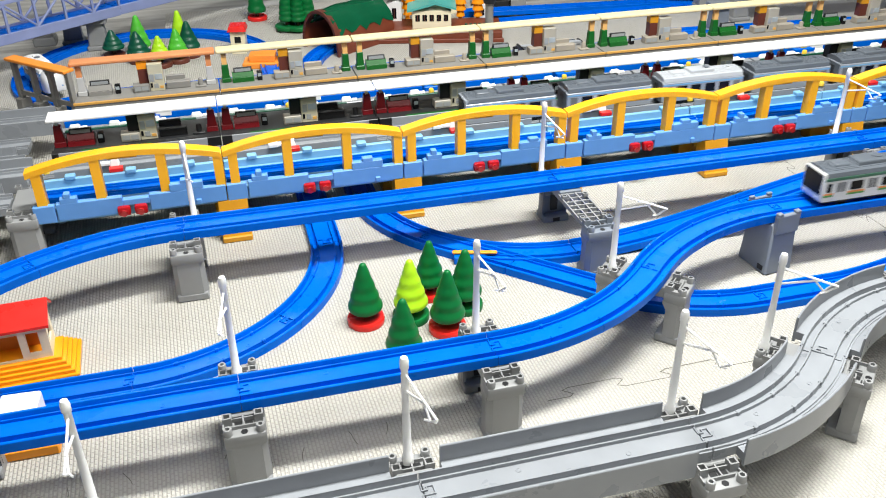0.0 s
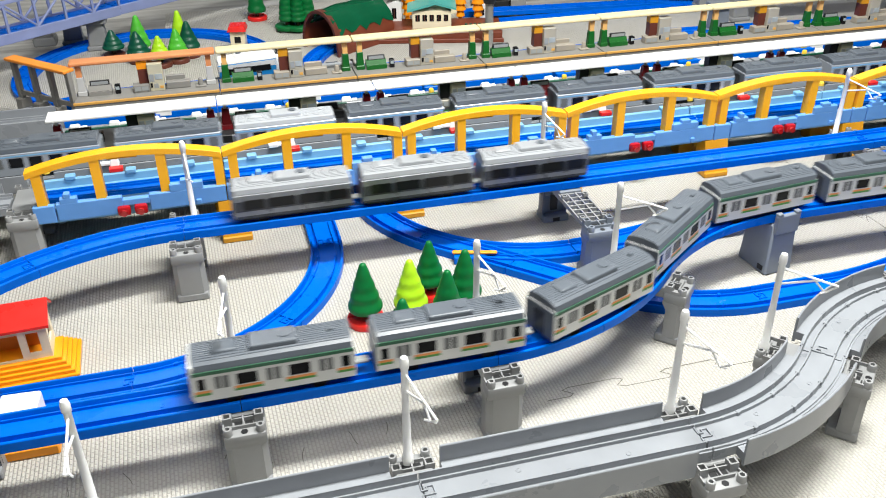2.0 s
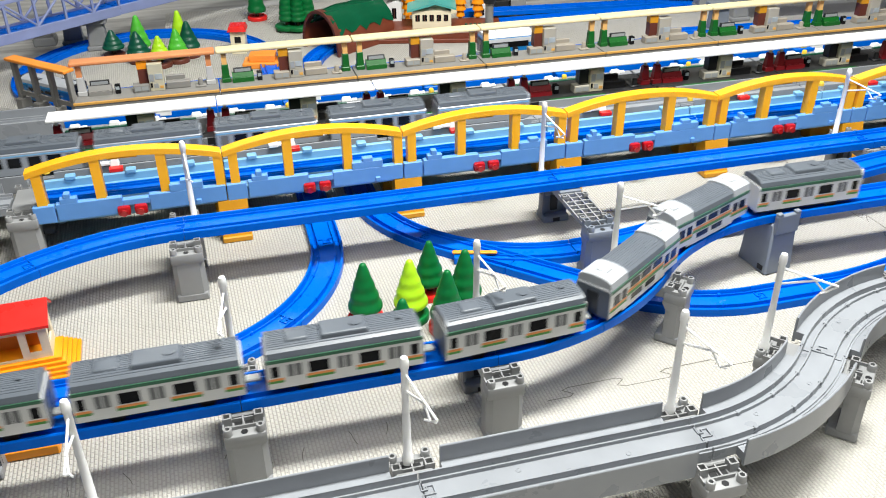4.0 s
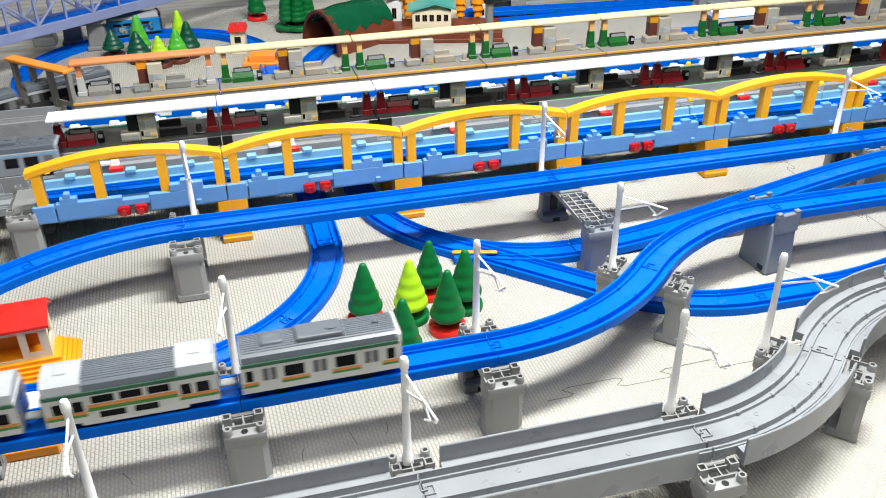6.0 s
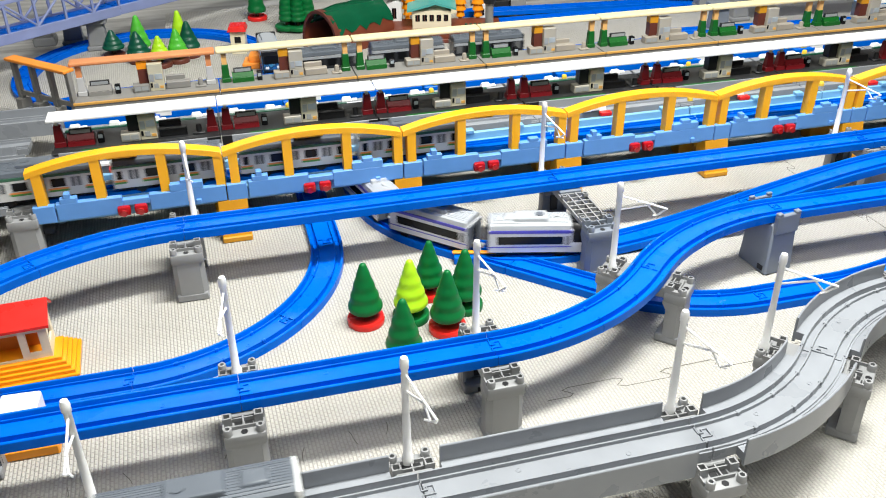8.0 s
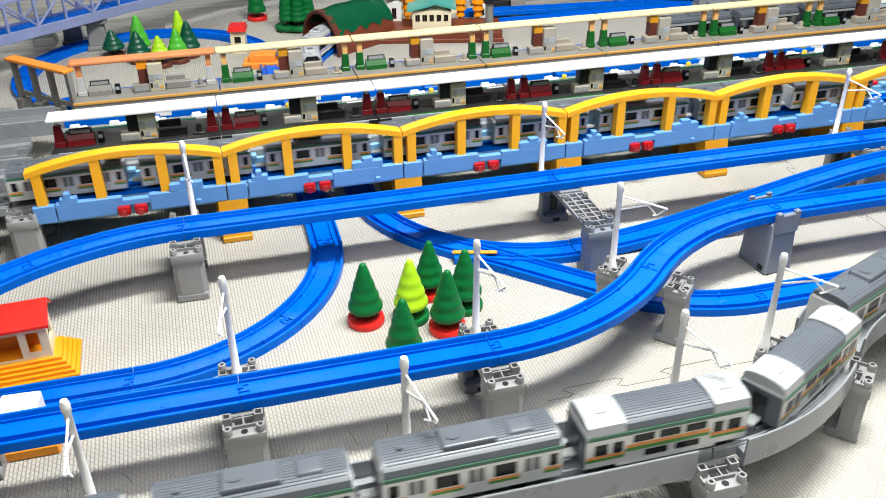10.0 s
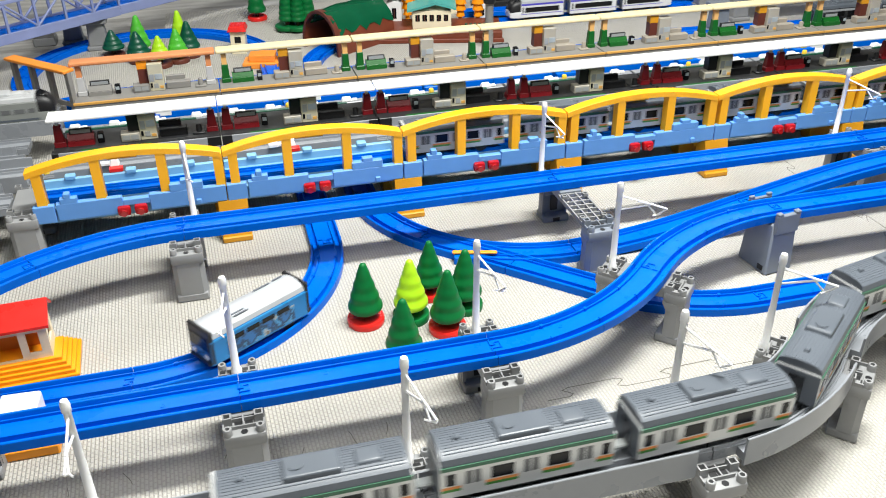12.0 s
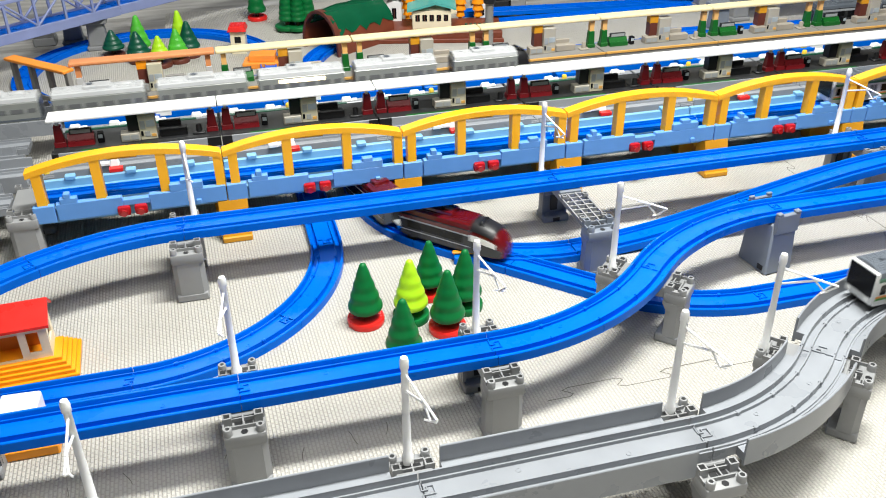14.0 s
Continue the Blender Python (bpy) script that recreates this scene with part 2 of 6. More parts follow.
# ---- lines of track ----
class Way:
    """A track's centre line in plan: straights and arcs laid end to end from a start and a heading in degrees.
    Each piece is (length,) or (radius, turn in degrees, left positive); rises lists (s, z) along it."""

    def __init__(self, x, y, heading, pieces, rises):
        self.segs, self.rises, s, a = [], rises, 0.0, math.radians(heading)
        for p in pieces:
            if len(p) == 1:
                n, k = p[0], 0.0
            else:
                n, k = p[0] * abs(math.radians(p[1])), math.copysign(1 / p[0], p[1])
            self.segs.append((s, n, x, y, a, k))
            x, y, a = self.step(x, y, a, k, n)
            s += n
        self.length = s

    @staticmethod
    def step(x, y, a, k, d):
        if abs(k) < 1e-9:
            return x + d * math.cos(a), y + d * math.sin(a), a
        return x + (math.sin(a + k * d) - math.sin(a)) / k, y - (math.cos(a + k * d) - math.cos(a)) / k, a + k * d

    def at(self, s):
        seg = self.segs[0]
        for q in self.segs:
            if s >= q[0]:
                seg = q
        x, y, a = self.step(*seg[2:6], s - seg[0])
        return x, y, self.z(s), a

    def z(self, s):
        r = self.rises
        if s <= r[0][0]:
            return r[0][1]
        for (s0, z0), (s1, z1) in zip(r, r[1:]):
            if s <= s1:
                u = (s - s0) / (s1 - s0)
                u = u * u * (3 - 2 * u) if z0 != z1 else u
                return z0 + (z1 - z0) * u
        return r[-1][1]


HI, LO = 0.073, 0.009
BIG, SMALL = 0.270, 0.215
# near blue viaduct, from beyond the left towards the right
way_near = Way(-1.30, -0.392, 0, [(1.29,), (BIG, 45), (BIG, -45), (1.2,)], [(0, HI)])
# grey walled viaduct in front
way_grey = Way(-1.20, -0.541, 0, [(1.3075,), (SMALL, 45), (SMALL, -45), (1.0,)], [(0, HI)])
# far blue viaduct, from the right towards the left
way_far = Way(1.60, -0.095, 180, [(1.866,), (0.30, 60), (0.8,)], [(0, HI)])
# tram line: behind the cream platform, round the loop, under the stations, out to the left
way_tram = Way(0.49, 0.455, 180, [(0.815,), (0.2175, -180), (SMALL, -90), (0.73,), (SMALL, -90), (0.9,)], [(0, LO)])
TRAM_TURN = 0.815 + math.pi * 0.2175
TRAM_DOWN = TRAM_TURN + SMALL * math.pi / 2
# line from the far right through the tunnel, down under the bridge, and by the points out to the right
LEAD = 1.43 + SMALL * math.pi / 2 + 0.491
way_points = Way(1.60, 0.765, 180, [(1.43,), (SMALL, 90), (0.491,), (SMALL, 45), (0.212,), (SMALL, 45), (0.09,), (0.40, 40), (0.8,)], [(0, LO)])
# ramp line from the points up to the right
way_ramp = Way(1.60, 0.765, 180, [(1.43,), (SMALL, 90), (0.491,), (SMALL, 90), (1.3,)], [(0, LO), (LEAD + 0.339, LO), (LEAD + 0.80, HI), (5, HI)])


def poses_along(way, s0, s1, lift=0.0, step=0.012):
    bends = any(abs(q[5]) > 1e-9 and q[0] < s1 - 1e-4 and q[0] + q[1] > s0 + 1e-4 for q in way.segs) or any(r[1] != way.rises[0][1] for r in way.rises)
    n = max(1, int((s1 - s0) / step)) if bends else 1
    rows = []
    for i in range(n + 1):
        s = s0 + (s1 - s0) * i / n
        x, y, z, a = way.at(s)
        tilt = math.atan2(way.z(s + 0.002) - way.z(s - 0.002), 0.004)
        rows.append(Matrix.Translation((x, y, z + lift)) @ Matrix.Rotation(a, 4, "Z") @ Matrix.Rotation(-tilt, 4, "Y"))
    return rows


RAIL_HALF = [(0.0088, -0.0026), (0.0090, 0.0), (0.0102, 0.0), (0.0105, -0.0062), (0.0158, -0.0062), (0.0162, -0.0004), (0.0166, 0.0004), (0.0184, 0.0004), (0.0190, -0.0004), (0.0190, -0.0090)]
RAIL = [(-y, z) for y, z in RAIL_HALF[::-1]] + RAIL_HALF
WALLED_HALF = [(0.0088, -0.0026), (0.0090, 0.0004), (0.0102, 0.0004), (0.0105, -0.0050), (0.0158, -0.0050), (0.0162, 0.0008), (0.0176, 0.0008), (0.0179, -0.0010), (0.0192, -0.0010), (0.0192, -0.010)]
WALLED = [(-y, z) for y, z in WALLED_HALF[::-1]] + WALLED_HALF


def flange(k, top):
    """The outer shelf and wall of a walled rail on one side."""
    return [(k * 0.0190, -0.010), (k * 0.0190, -0.0022), (k * 0.0266, -0.0022), (k * 0.0269, top - 0.0006), (k * 0.0274, top), (k * 0.0283, top), (k * 0.0288, top - 0.0006), (k * 0.0288, -0.013), (k * 0.0262, -0.013), (k * 0.0262, -0.010)]


def mouldings(bm, way, s0, s1, ring_z):
    """Moulded ring marks on a bed, and stop knobs along the ribs of a curve."""
    for u in (0.33, 0.72):
        m = poses_along(way, s0 + (s1 - s0) * u, s0 + (s1 - s0) * u + 0.001)[0] @ Matrix.Translation((0, 0.003 * (1 if u < 0.5 else -1), ring_z - 0.0003))
        lathe(bm, [(0.0022, 0), (0.0022, 0.0007), (0.0016, 0.0007), (0.0014, 0.00045)], 12, m)
    if abs(way.at(s1 - 0.01)[3] - way.at(s0 + 0.01)[3]) > 0.1:
        for i in range(1, 4):
            m = poses_along(way, s0 + (s1 - s0) * i / 4, s0 + (s1 - s0) * i / 4 + 0.001)[0]
            for y in (-0.0096, 0.0096):
                box(bm, -0.0018, 0.0018, y - 0.0016, y + 0.0016, -0.003, 0.0009, bevel=0.0004, m=m)
    return bm


def ribbon(bm, pts, w, z0, z1, m):
    """A flat bar of one width along a stepped line of right angles."""
    n = len(pts)
    left, right = [], []
    for i in range(n):
        a, p, c = Vector(pts[max(0, i - 1)]), Vector(pts[i]), Vector(pts[min(n - 1, i + 1)])
        n0 = (p - a).normalized() if i else (c - p).normalized()
        n1 = (c - p).normalized() if i < n - 1 else n0
        o = Vector((-n0.y - n1.y, n0.x + n1.x))
        if abs(n0.dot(n1)) > 0.5:
            o *= 0.5
        left.append(p + o * w / 2)
        right.append(p - o * w / 2)
    rows = [[bm.verts.new(m @ Vector((q.x, q.y, z))) for q, z in ((l, z0), (l, z1), (r, z1), (r, z0))] for l, r in zip(left, right)]
    for a, b in zip(rows, rows[1:]):
        for i in range(4):
            bm.faces.new((a[i], a[(i + 1) % 4], b[(i + 1) % 4], b[i]))
    bm.faces.new(rows[0])
    bm.faces.new(rows[-1])
    return bm


def tongue(bm, m):
    """The interlocking tab that shows as a stepped outline at a rail's end."""
    line = [(0.0, -0.0088), (0.0, -0.0030), (0.0090, -0.0030), (0.0090, 0.0050), (0.0040, 0.0050), (0.0040, 0.0014), (0.0, 0.0014), (0.0, 0.0088)]
    return ribbon(bm, line, 0.0009, -0.004, -0.0012, m)


def rail_piece(name, way, s0, s1, material, label, group, joint=True, gap=0.0003):
    ob = thing(name, None, label, "toy rail", group)
    ms = poses_along(way, s0 + gap, s1 - gap)
    part("rail_bed", mouldings(sweep(bmesh.new(), ms, RAIL), way, s0, s1, -0.0026), material, ob, smooth=30)
    if joint:
        part("connector", tongue(bmesh.new(), poses_along(way, s1 - 0.001, s1)[0]), material, ob)
    return ob


def walled_piece(way, s0, s1, cut0=0.019, cut1=0.019):
    ob = thing("walled_rail", None, "light grey plastic viaduct rail with low side walls", "toy rail", "grey viaduct rails")
    part("rail_bed", mouldings(sweep(bmesh.new(), poses_along(way, s0 + 0.0007, s1 - 0.0007), WALLED), way, s0, s1, -0.0026), GREY, ob, smooth=30)
    part("connector", tongue(bmesh.new(), poses_along(way, s1 - 0.001, s1)[0]), GREY, ob)
    for k in (-1, 1):
        part("side_wall", sweep(bmesh.new(), poses_along(way, s0 + cut0, s1 - cut1), flange(k, 0.0124)), GREY, ob, smooth=30)
    return ob


def lay(way, marks, material, label, group, kinds=("straight_rail", "curved_rail")):
    for s0, s1 in zip(marks, marks[1:]):
        mid = (s0 + s1) / 2
        bent = any(abs(q[5]) > 1e-9 and q[0] < mid < q[0] + q[1] for q in way.segs)
        rail_piece(kinds[1] if bent else kinds[0], way, s0, s1, material, label, group)


# ---- ground and room ----
def slab(name, x0, x1, y0, y1, z0, z1, material, label, category, kind="structure"):
    return tagged(part(name, box(bmesh.new(), x0, x1, y0, y1, z0, z1), material), label, category, kind=kind)


slab("floor", -6, 6, -3, 9, -0.2, -0.008, BOARDS, "grey wood-grain floor beyond the play mats", "floor")


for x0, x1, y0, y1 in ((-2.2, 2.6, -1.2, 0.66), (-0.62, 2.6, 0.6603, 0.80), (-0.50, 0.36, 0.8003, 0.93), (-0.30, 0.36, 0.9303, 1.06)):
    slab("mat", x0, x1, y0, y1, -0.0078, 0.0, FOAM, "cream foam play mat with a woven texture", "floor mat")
SEAM = plastic("mat_seam_shade", (0.16, 0.15, 0.13), 0.8, 0.2)


def seam(name, x0, y0, x1, y1, tooth=0.052, depth=0.0125):
    """The dark joint between two interlocking mats."""
    a, b = Vector((x0, y0)), Vector((x1, y1))
    n = max(1, round((b - a).length / (2 * tooth)))
    u = (b - a) / (2 * n)
    w = Vector((-u.y, u.x)).normalized() * depth
    pts = []
    for i in range(n):
        p = a + u * (2 * i + 0.25 * noise.noise((i * 1.7, 3, x0)))
        pts += [p, p + u * 0.42, p + u * 0.50 + w * 0.25, p + u * 0.34 + w * 0.8, p + u * 0.46 + w, p + u * 1.4 + w * 1.05, p + u * 1.52 + w * 0.8, p + u * 1.36 + w * 0.25, p + u * 1.48]
    bm = bmesh.new()
    for i, (p, q) in enumerate(zip(pts, pts[1:])):
        d = q - p
        hw = 0.00032 + 0.00030 * max(0, noise.noise((p.x * 25, p.y * 25, 7)))
        m = Matrix.Translation((p.x, p.y, 0)) @ Matrix.Rotation(math.atan2(d.y, d.x), 4, "Z")
        box(bm, -0.0003, d.length + 0.0003, -hw, hw, -0.004, 0.00025, m=m)
    return tagged(part(name, bm, SEAM), "dark jigsaw joint between play mats", "mat joint", kind="structure")


seam("trim_1", 0.045, -0.396, 1.3, -0.388)
seam("trim_2", -1.5, 0.20, 1.3, 0.21)
seam("trim_3", 0.566, -0.39, 0.556, 0.20)


def slits():
    """Short open stretches of the closed mat joint."""
    bm = bmesh.new()
    for i, (x, y) in enumerate(((-0.372, -0.408), (-0.322, -0.401), (-0.247, -0.392), (-0.183, -0.413), (-0.135, -0.404), (-0.108, -0.399), (0.012, -0.402), (0.003, -0.150), (0.554, -0.185))):
        n = 0.017 + 0.006 * noise.noise((i * 2.3, 1, 4))
        a = radians(90 + 22 * math.sin(i * 2.1))
        p = Vector((x, y))
        for k in range(4):
            m = Matrix.Translation((p.x, p.y, 0)) @ Matrix.Rotation(a, 4, "Z")
            box(bm, -0.0002, n / 4 + 0.0002, -0.0003, 0.0003, -0.004, 0.00022, m=m)
            p += Vector((math.cos(a), math.sin(a))) * n / 4
            a += radians(9 * math.sin(i * 1.3 + k))
    return tagged(part("trim_4", bm, SEAM), "thin dark slits along the mat joint", "mat joint", kind="structure")


slits()

# Unseen room shell, added; its grey sets how much light bounces back.
slab("wall_north", -6, 6, 9, 9.2, -0.2, 1.6, PAINT, "unseen plain grey room wall", "wall")
slab("wall_south", -6, 6, -3.2, -3, -0.2, 1.6, PAINT, "unseen plain grey room wall", "wall")
slab("wall_west", -6.2, -6, -3, 9, -0.2, 1.6, PAINT, "unseen plain grey room wall", "wall")
slab("wall_east", 6, 6.2, -3, 9, -0.2, 1.6, PAINT, "unseen plain grey room wall", "wall")
slab("ceiling", -6, 6, -3, 9, 1.6, 1.7, PAINT, "unseen low grey ceiling", "ceiling")

# ---- rails ----
L = 0.216
a45 = BIG * math.pi / 4
g45 = SMALL * math.pi / 4
BL = "bright blue plastic rail with wheel grooves"
lay(way_near, [1.29 - L * k for k in range(12, 2, -1)] + [1.29 - 2 * L, 1.29 - L, 1.29, 1.29 + a45, 1.29 + 2 * a45, 1.29 + 2 * a45 + 2 * L, 1.29 + 2 * a45 + 4 * L, 1.29 + 2 * a45 + 6 * L, 1.29 + 2 * a45 + 8 * L], BLUE, BL + " on grey piers", "raised blue rails")
lay(way_far, [1.866 - 8 * L, 1.866 - 6 * L, 1.866 - 4 * L, 1.866 - 2 * L, 1.866, 1.866 + 0.157, 1.866 + 0.314, 1.866 + 0.314 + L, 1.866 + 0.314 + 2 * L, 1.866 + 0.314 + 3 * L, 1.866 + 0.314 + 4 * L], BLUE, BL + " on grey piers", "raised blue rails")
q0 = LEAD + g45
lay(way_tram, [0.12 + L * k for k in range(3)] + [0.815] + [0.815 + 0.1708 * k for k in (1, 2, 3)] + [TRAM_TURN, TRAM_TURN + g45, TRAM_DOWN] + [TRAM_DOWN + 0.2433 * k for k in (1, 2, 3)] + [TRAM_DOWN + 0.73 + g45, TRAM_DOWN + 0.73 + 2 * g45, TRAM_DOWN + 0.73 + 2 * g45 + L, TRAM_DOWN + 0.73 + 2 * g45 + 2 * L], BLUE, BL + " lying on the mat", "floor rails")
lay(way_points, [0.134, 0.35, 0.566, 0.782, 0.998, 1.214, 1.43, 1.43 + g45, 1.43 + 2 * g45, 1.43 + 2 * g45 + 0.2455, LEAD, LEAD + g45 - 0.02], BLUE, BL + " lying on the mat", "floor rails")
lay(way_points, [q0 + 0.102, q0 + 0.212, q0 + 0.212 + g45, q0 + 0.302 + g45, q0 + 0.302 + g45 + 0.28, q0 + 0.302 + g45 + 0.56, q0 + 0.302 + g45 + 0.776, q0 + 0.302 + g45 + 0.992], BLUE, BL + " lying on the mat", "floor rails")
lay(way_ramp, [LEAD + 2 * g45, LEAD + 0.339 + 0.02, LEAD + 0.339 + L, LEAD + 0.339 + 2 * L, LEAD + 0.339 + 4 * L, LEAD + 0.339 + 5 * L, LEAD + 0.339 + 7 * L, LEAD + 0.339 + 9 * L], BLUE, BL + " climbing a ramp", "ramp rails")
grey_marks = [1.3075 - L * k for k in range(10, -1, -1)] + [1.3075 + g45, 1.3075 + 2 * g45] + [1.3075 + 2 * g45 + L * k for k in range(1, 7)]
for s0, s1 in zip(grey_marks, grey_marks[1:]):
    walled_piece(way_grey, s0, s1)


def points_rail():
    """The turnout: two diverging beds and a yellow lever."""
    ob = thing("points_rail", None, "blue plastic points where two floor tracks part, with yellow lever", "toy rail", "floor rails")
    part("straight_bed", sweep(bmesh.new(), poses_along(way_points, q0 - 0.0193, q0 + 0.1013), RAIL), BLUE, ob, smooth=30)
    part("branch_bed", sweep(bmesh.new(), poses_along(way_ramp, q0 - 0.0193, LEAD + 2 * g45 - 0.001, lift=-0.0004), RAIL), BLUE, ob, smooth=30)
    x, y, z, a = way_points.at(q0 - 0.005)
    bm = box(bmesh.new(), -0.026, 0.026, -0.0028, 0.0028, 0, 0.0035, bevel=0.0012, m=pose(0.052, -0.140, 0.010, 0, 0, -16))
    part("lever", bm, MUSTARD, ob, "yellow points lever")
    part("lever_base", box(bmesh.new(), -0.012, 0.012, -0.008, 0.008, 0, 0.0098, bevel=0.001, m=pose(0.040, -0.138, 0.0, 0, 0, -16)), BLUE, ob)
    return ob


points_rail()


# ---- piers ----
def stud(bm, x, y, z, r=0.0036, h=0.007):
    """A hollow square stud with rounded corners."""
    o = [(x - r, y - r), (x + r, y - r), (x + r, y + r), (x - r, y + r)]
    k = 0.62
    rings = []
    for z1, s in ((z, 1.0), (z + h, 0.95), (z + h, k), (z + h * 0.2, k)):
        rings.append([bm.verts.new((x + (px - x) * s, y + (py - y) * s, z1)) for px, py in o])
    for a, b in zip(rings, rings[1:]):
        for i in range(4):
            bm.faces.new((a[i], a[(i + 1) % 4], b[(i + 1) % 4], b[i]))
    bm.faces.new(rings[-1])


def round_stud(bm, x, y, z, r=0.0037, h=0.0062):
    """A round hollow stud."""
    return lathe(bm, [(r, z), (r * 0.97, z + h - 0.0008), (r * 0.85, z + h), (r * 0.50, z + h), (r * 0.46, z + h * 0.3), (0.0002, z + h * 0.3)], 12, Matrix.Translation((x, y, 0)))


def prism(bm, pts, z0, z1, taper=1.0):
    """An upright prism over a plan outline."""
    n = len(pts)
    cx, cy = sum(p[0] for p in pts) / n, sum(p[1] for p in pts) / n
    low = [bm.verts.new((cx + (x - cx) * taper, cy + (y - cy) * taper, z0)) for x, y in pts]
    top = [bm.verts.new((x, y, z1)) for x, y in pts]
    for i in range(n):
        bm.faces.new((low[i], low[(i + 1) % n], top[(i + 1) % n], top[i]))
    bm.faces.new(low[::-1])
    bm.faces.new(top)
    return bm


def pier_leg(ob, y0, y1, top=0.059, outer=-1, material=None, hx=0.0165):
    """One tower of a pier, its outer face away from the track: chamfered shaft, foot, head with two square and two round studs."""
    material = material or PIER
    yo = y0 if outer < 0 else y1
    yi = y1 if outer < 0 else y0

    def at(d):
        """A distance inward from the outer face."""
        return yo - outer * d

    depth, c = abs(yi - yo), 0.0050
    bm = bmesh.new()
    prism(bm, [(-hx, at(c + 0.0010)), (-hx + c, at(0.0010)), (hx - c, at(0.0010)), (hx, at(c + 0.0010)), (hx, at(0.0140)), (-hx, at(0.0140))], 0.0085, top - 0.0115, 1.03)
    for x in (-hx + 0.0015, hx - 0.0015):
        box(bm, x - 0.0015, x + 0.0015, min(at(0.013), at(0.018)), max(at(0.013), at(0.018)), 0.008, top - 0.020)
    rows = [[bm.verts.new((x, at(d), z)) for d, z in ((0.0130, top - 0.028), (0.0130, top - 0.010), (depth, top - 0.010), (depth, top - 0.0135))] for x in (-hx, hx)]
    for i in range(4):
        bm.faces.new((rows[0][i], rows[0][(i + 1) % 4], rows[1][(i + 1) % 4], rows[1][i]))
    bm.faces.new(rows[0])
    bm.faces.new(rows[1])
    part("tower", bm, material, ob, smooth=35)
    foot = part("foot", box(bmesh.new(), -hx - 0.0006, hx + 0.0006, min(at(0.0), at(depth + 0.004)), max(at(0.0), at(depth + 0.004)), 0, 0.0090, bevel=0.0014, taper=0.98), material, ob, smooth=35)
    # A black patch stands for the shade inside the foot's slot.
    part("foot_slot_shade", box(bmesh.new(), -0.0045, 0.0045, min(at(depth + 0.0038), at(depth + 0.0043)), max(at(depth + 0.0038), at(depth + 0.0043)), 0.0015, 0.0065), BLACK, foot)
    bm = bmesh.new()
    box(bm, -hx - 0.0004, hx + 0.0004, min(at(0), at(depth)), max(at(0), at(depth)), top - 0.0125, top, bevel=0.0022, seg=2)
    for sx in (-1, 1):
        round_stud(bm, sx * (hx - 0.0038), at(0.0044), top - 0.0002)
        stud(bm, sx * (hx - 0.0040), at(depth - 0.0042), top - 0.0002, 0.0038, 0.0075)
        box(bm, sx * (hx - 0.0006) - 0.0006, sx * (hx - 0.0006) + 0.0006, min(at(0.007), at(depth - 0.006)), max(at(0.007), at(depth - 0.006)), top - 0.0005, top + 0.0030)
    box(bm, -hx + 0.006, hx - 0.006, min(at(0.0088), at(0.0100)), max(at(0.0088), at(0.0100)), top - 0.0005, top + 0.0032)
    box(bm, -hx + 0.007, hx - 0.007, min(at(depth - 0.0035), at(depth - 0.0046)), max(at(depth - 0.0035), at(depth - 0.0046)), top - 0.0005, top + 0.0036)
    box(bm, -0.0006, 0.0006, min(at(0.0095), at(depth - 0.0005)), max(at(0.0095), at(depth - 0.0005)), top - 0.0005, top + 0.0034)
    cap = part("studded_cap", bm, material, ob, smooth=35)
    # Dark plates lie on the cap as the shade of its open recesses.
    for x in (-0.0042, 0.0042):
        part("recess_shade", box(bmesh.new(), x - 0.0030, x + 0.0030, min(at(0.0106), at(depth - 0.0010)), max(at(0.0106), at(depth - 0.0010)), top - 0.001, top + 0.0003), STATION_DARK, cap, "dark plate for the shade between the studs")
    # A black plate paints the shade inside the hexagonal hole.
    part("hole_shade", lathe(bmesh.new(), [(0.0030, top - 0.001), (0.0030, top + 0.0003)], 6, Matrix.Translation((0, at(0.0048), 0))), BLACK, cap, "dark hexagonal plate for the shade in a hole")
    # A black strip stands for the shade inside the tower's slot.
    ys = at(0.0145)
    bm = box(bmesh.new(), -0.0048, 0.0048, ys - 0.0008, ys + 0.0008, 0.012, top - 0.026)
    part("slot", bm, BLACK, ob, "black strip for the shade in a tower slot")


def bridge_pier(x, y, angle, near=True, far=True, material=None, width=0.0):
    ob = thing("viaduct_pier", pose(x, y, 0, 0, 0, angle), "grey plastic viaduct pier with studded twin towers", "toy pier", "viaduct piers")
    half = 0.0205 + width
    if near:
        pier_leg(ob, -half - 0.022, -half, outer=-1, material=material)
    if far:
        pier_leg(ob, half + 0.008, half + 0.030, outer=1, material=material)
    bm = box(bmesh.new(), -0.014, 0.014, -half - 0.001, half + 0.009, 0.050, 0.0628, bevel=0.001)
    part("crossbeam", bm, material or PIER, ob)
    return ob


def at_joint(way, s, **k):
    x, y, z, a = way.at(s)
    return bridge_pier(x, y, math.degrees(a), **k)


for s in (1.29 - 2 * L, 1.29 - L, 1.29, 1.29 + a45):
    at_joint(way_near, s)
for x in (-0.266, 0.598, 1.03):
    bridge_pier(x, -0.095, 0)
for s in (1.3075 - 2 * L, 1.3075 - L, 1.3075, 1.3075 + g45, 1.3075 + 2 * g45):
    at_joint(way_grey, s, width=0.0015)


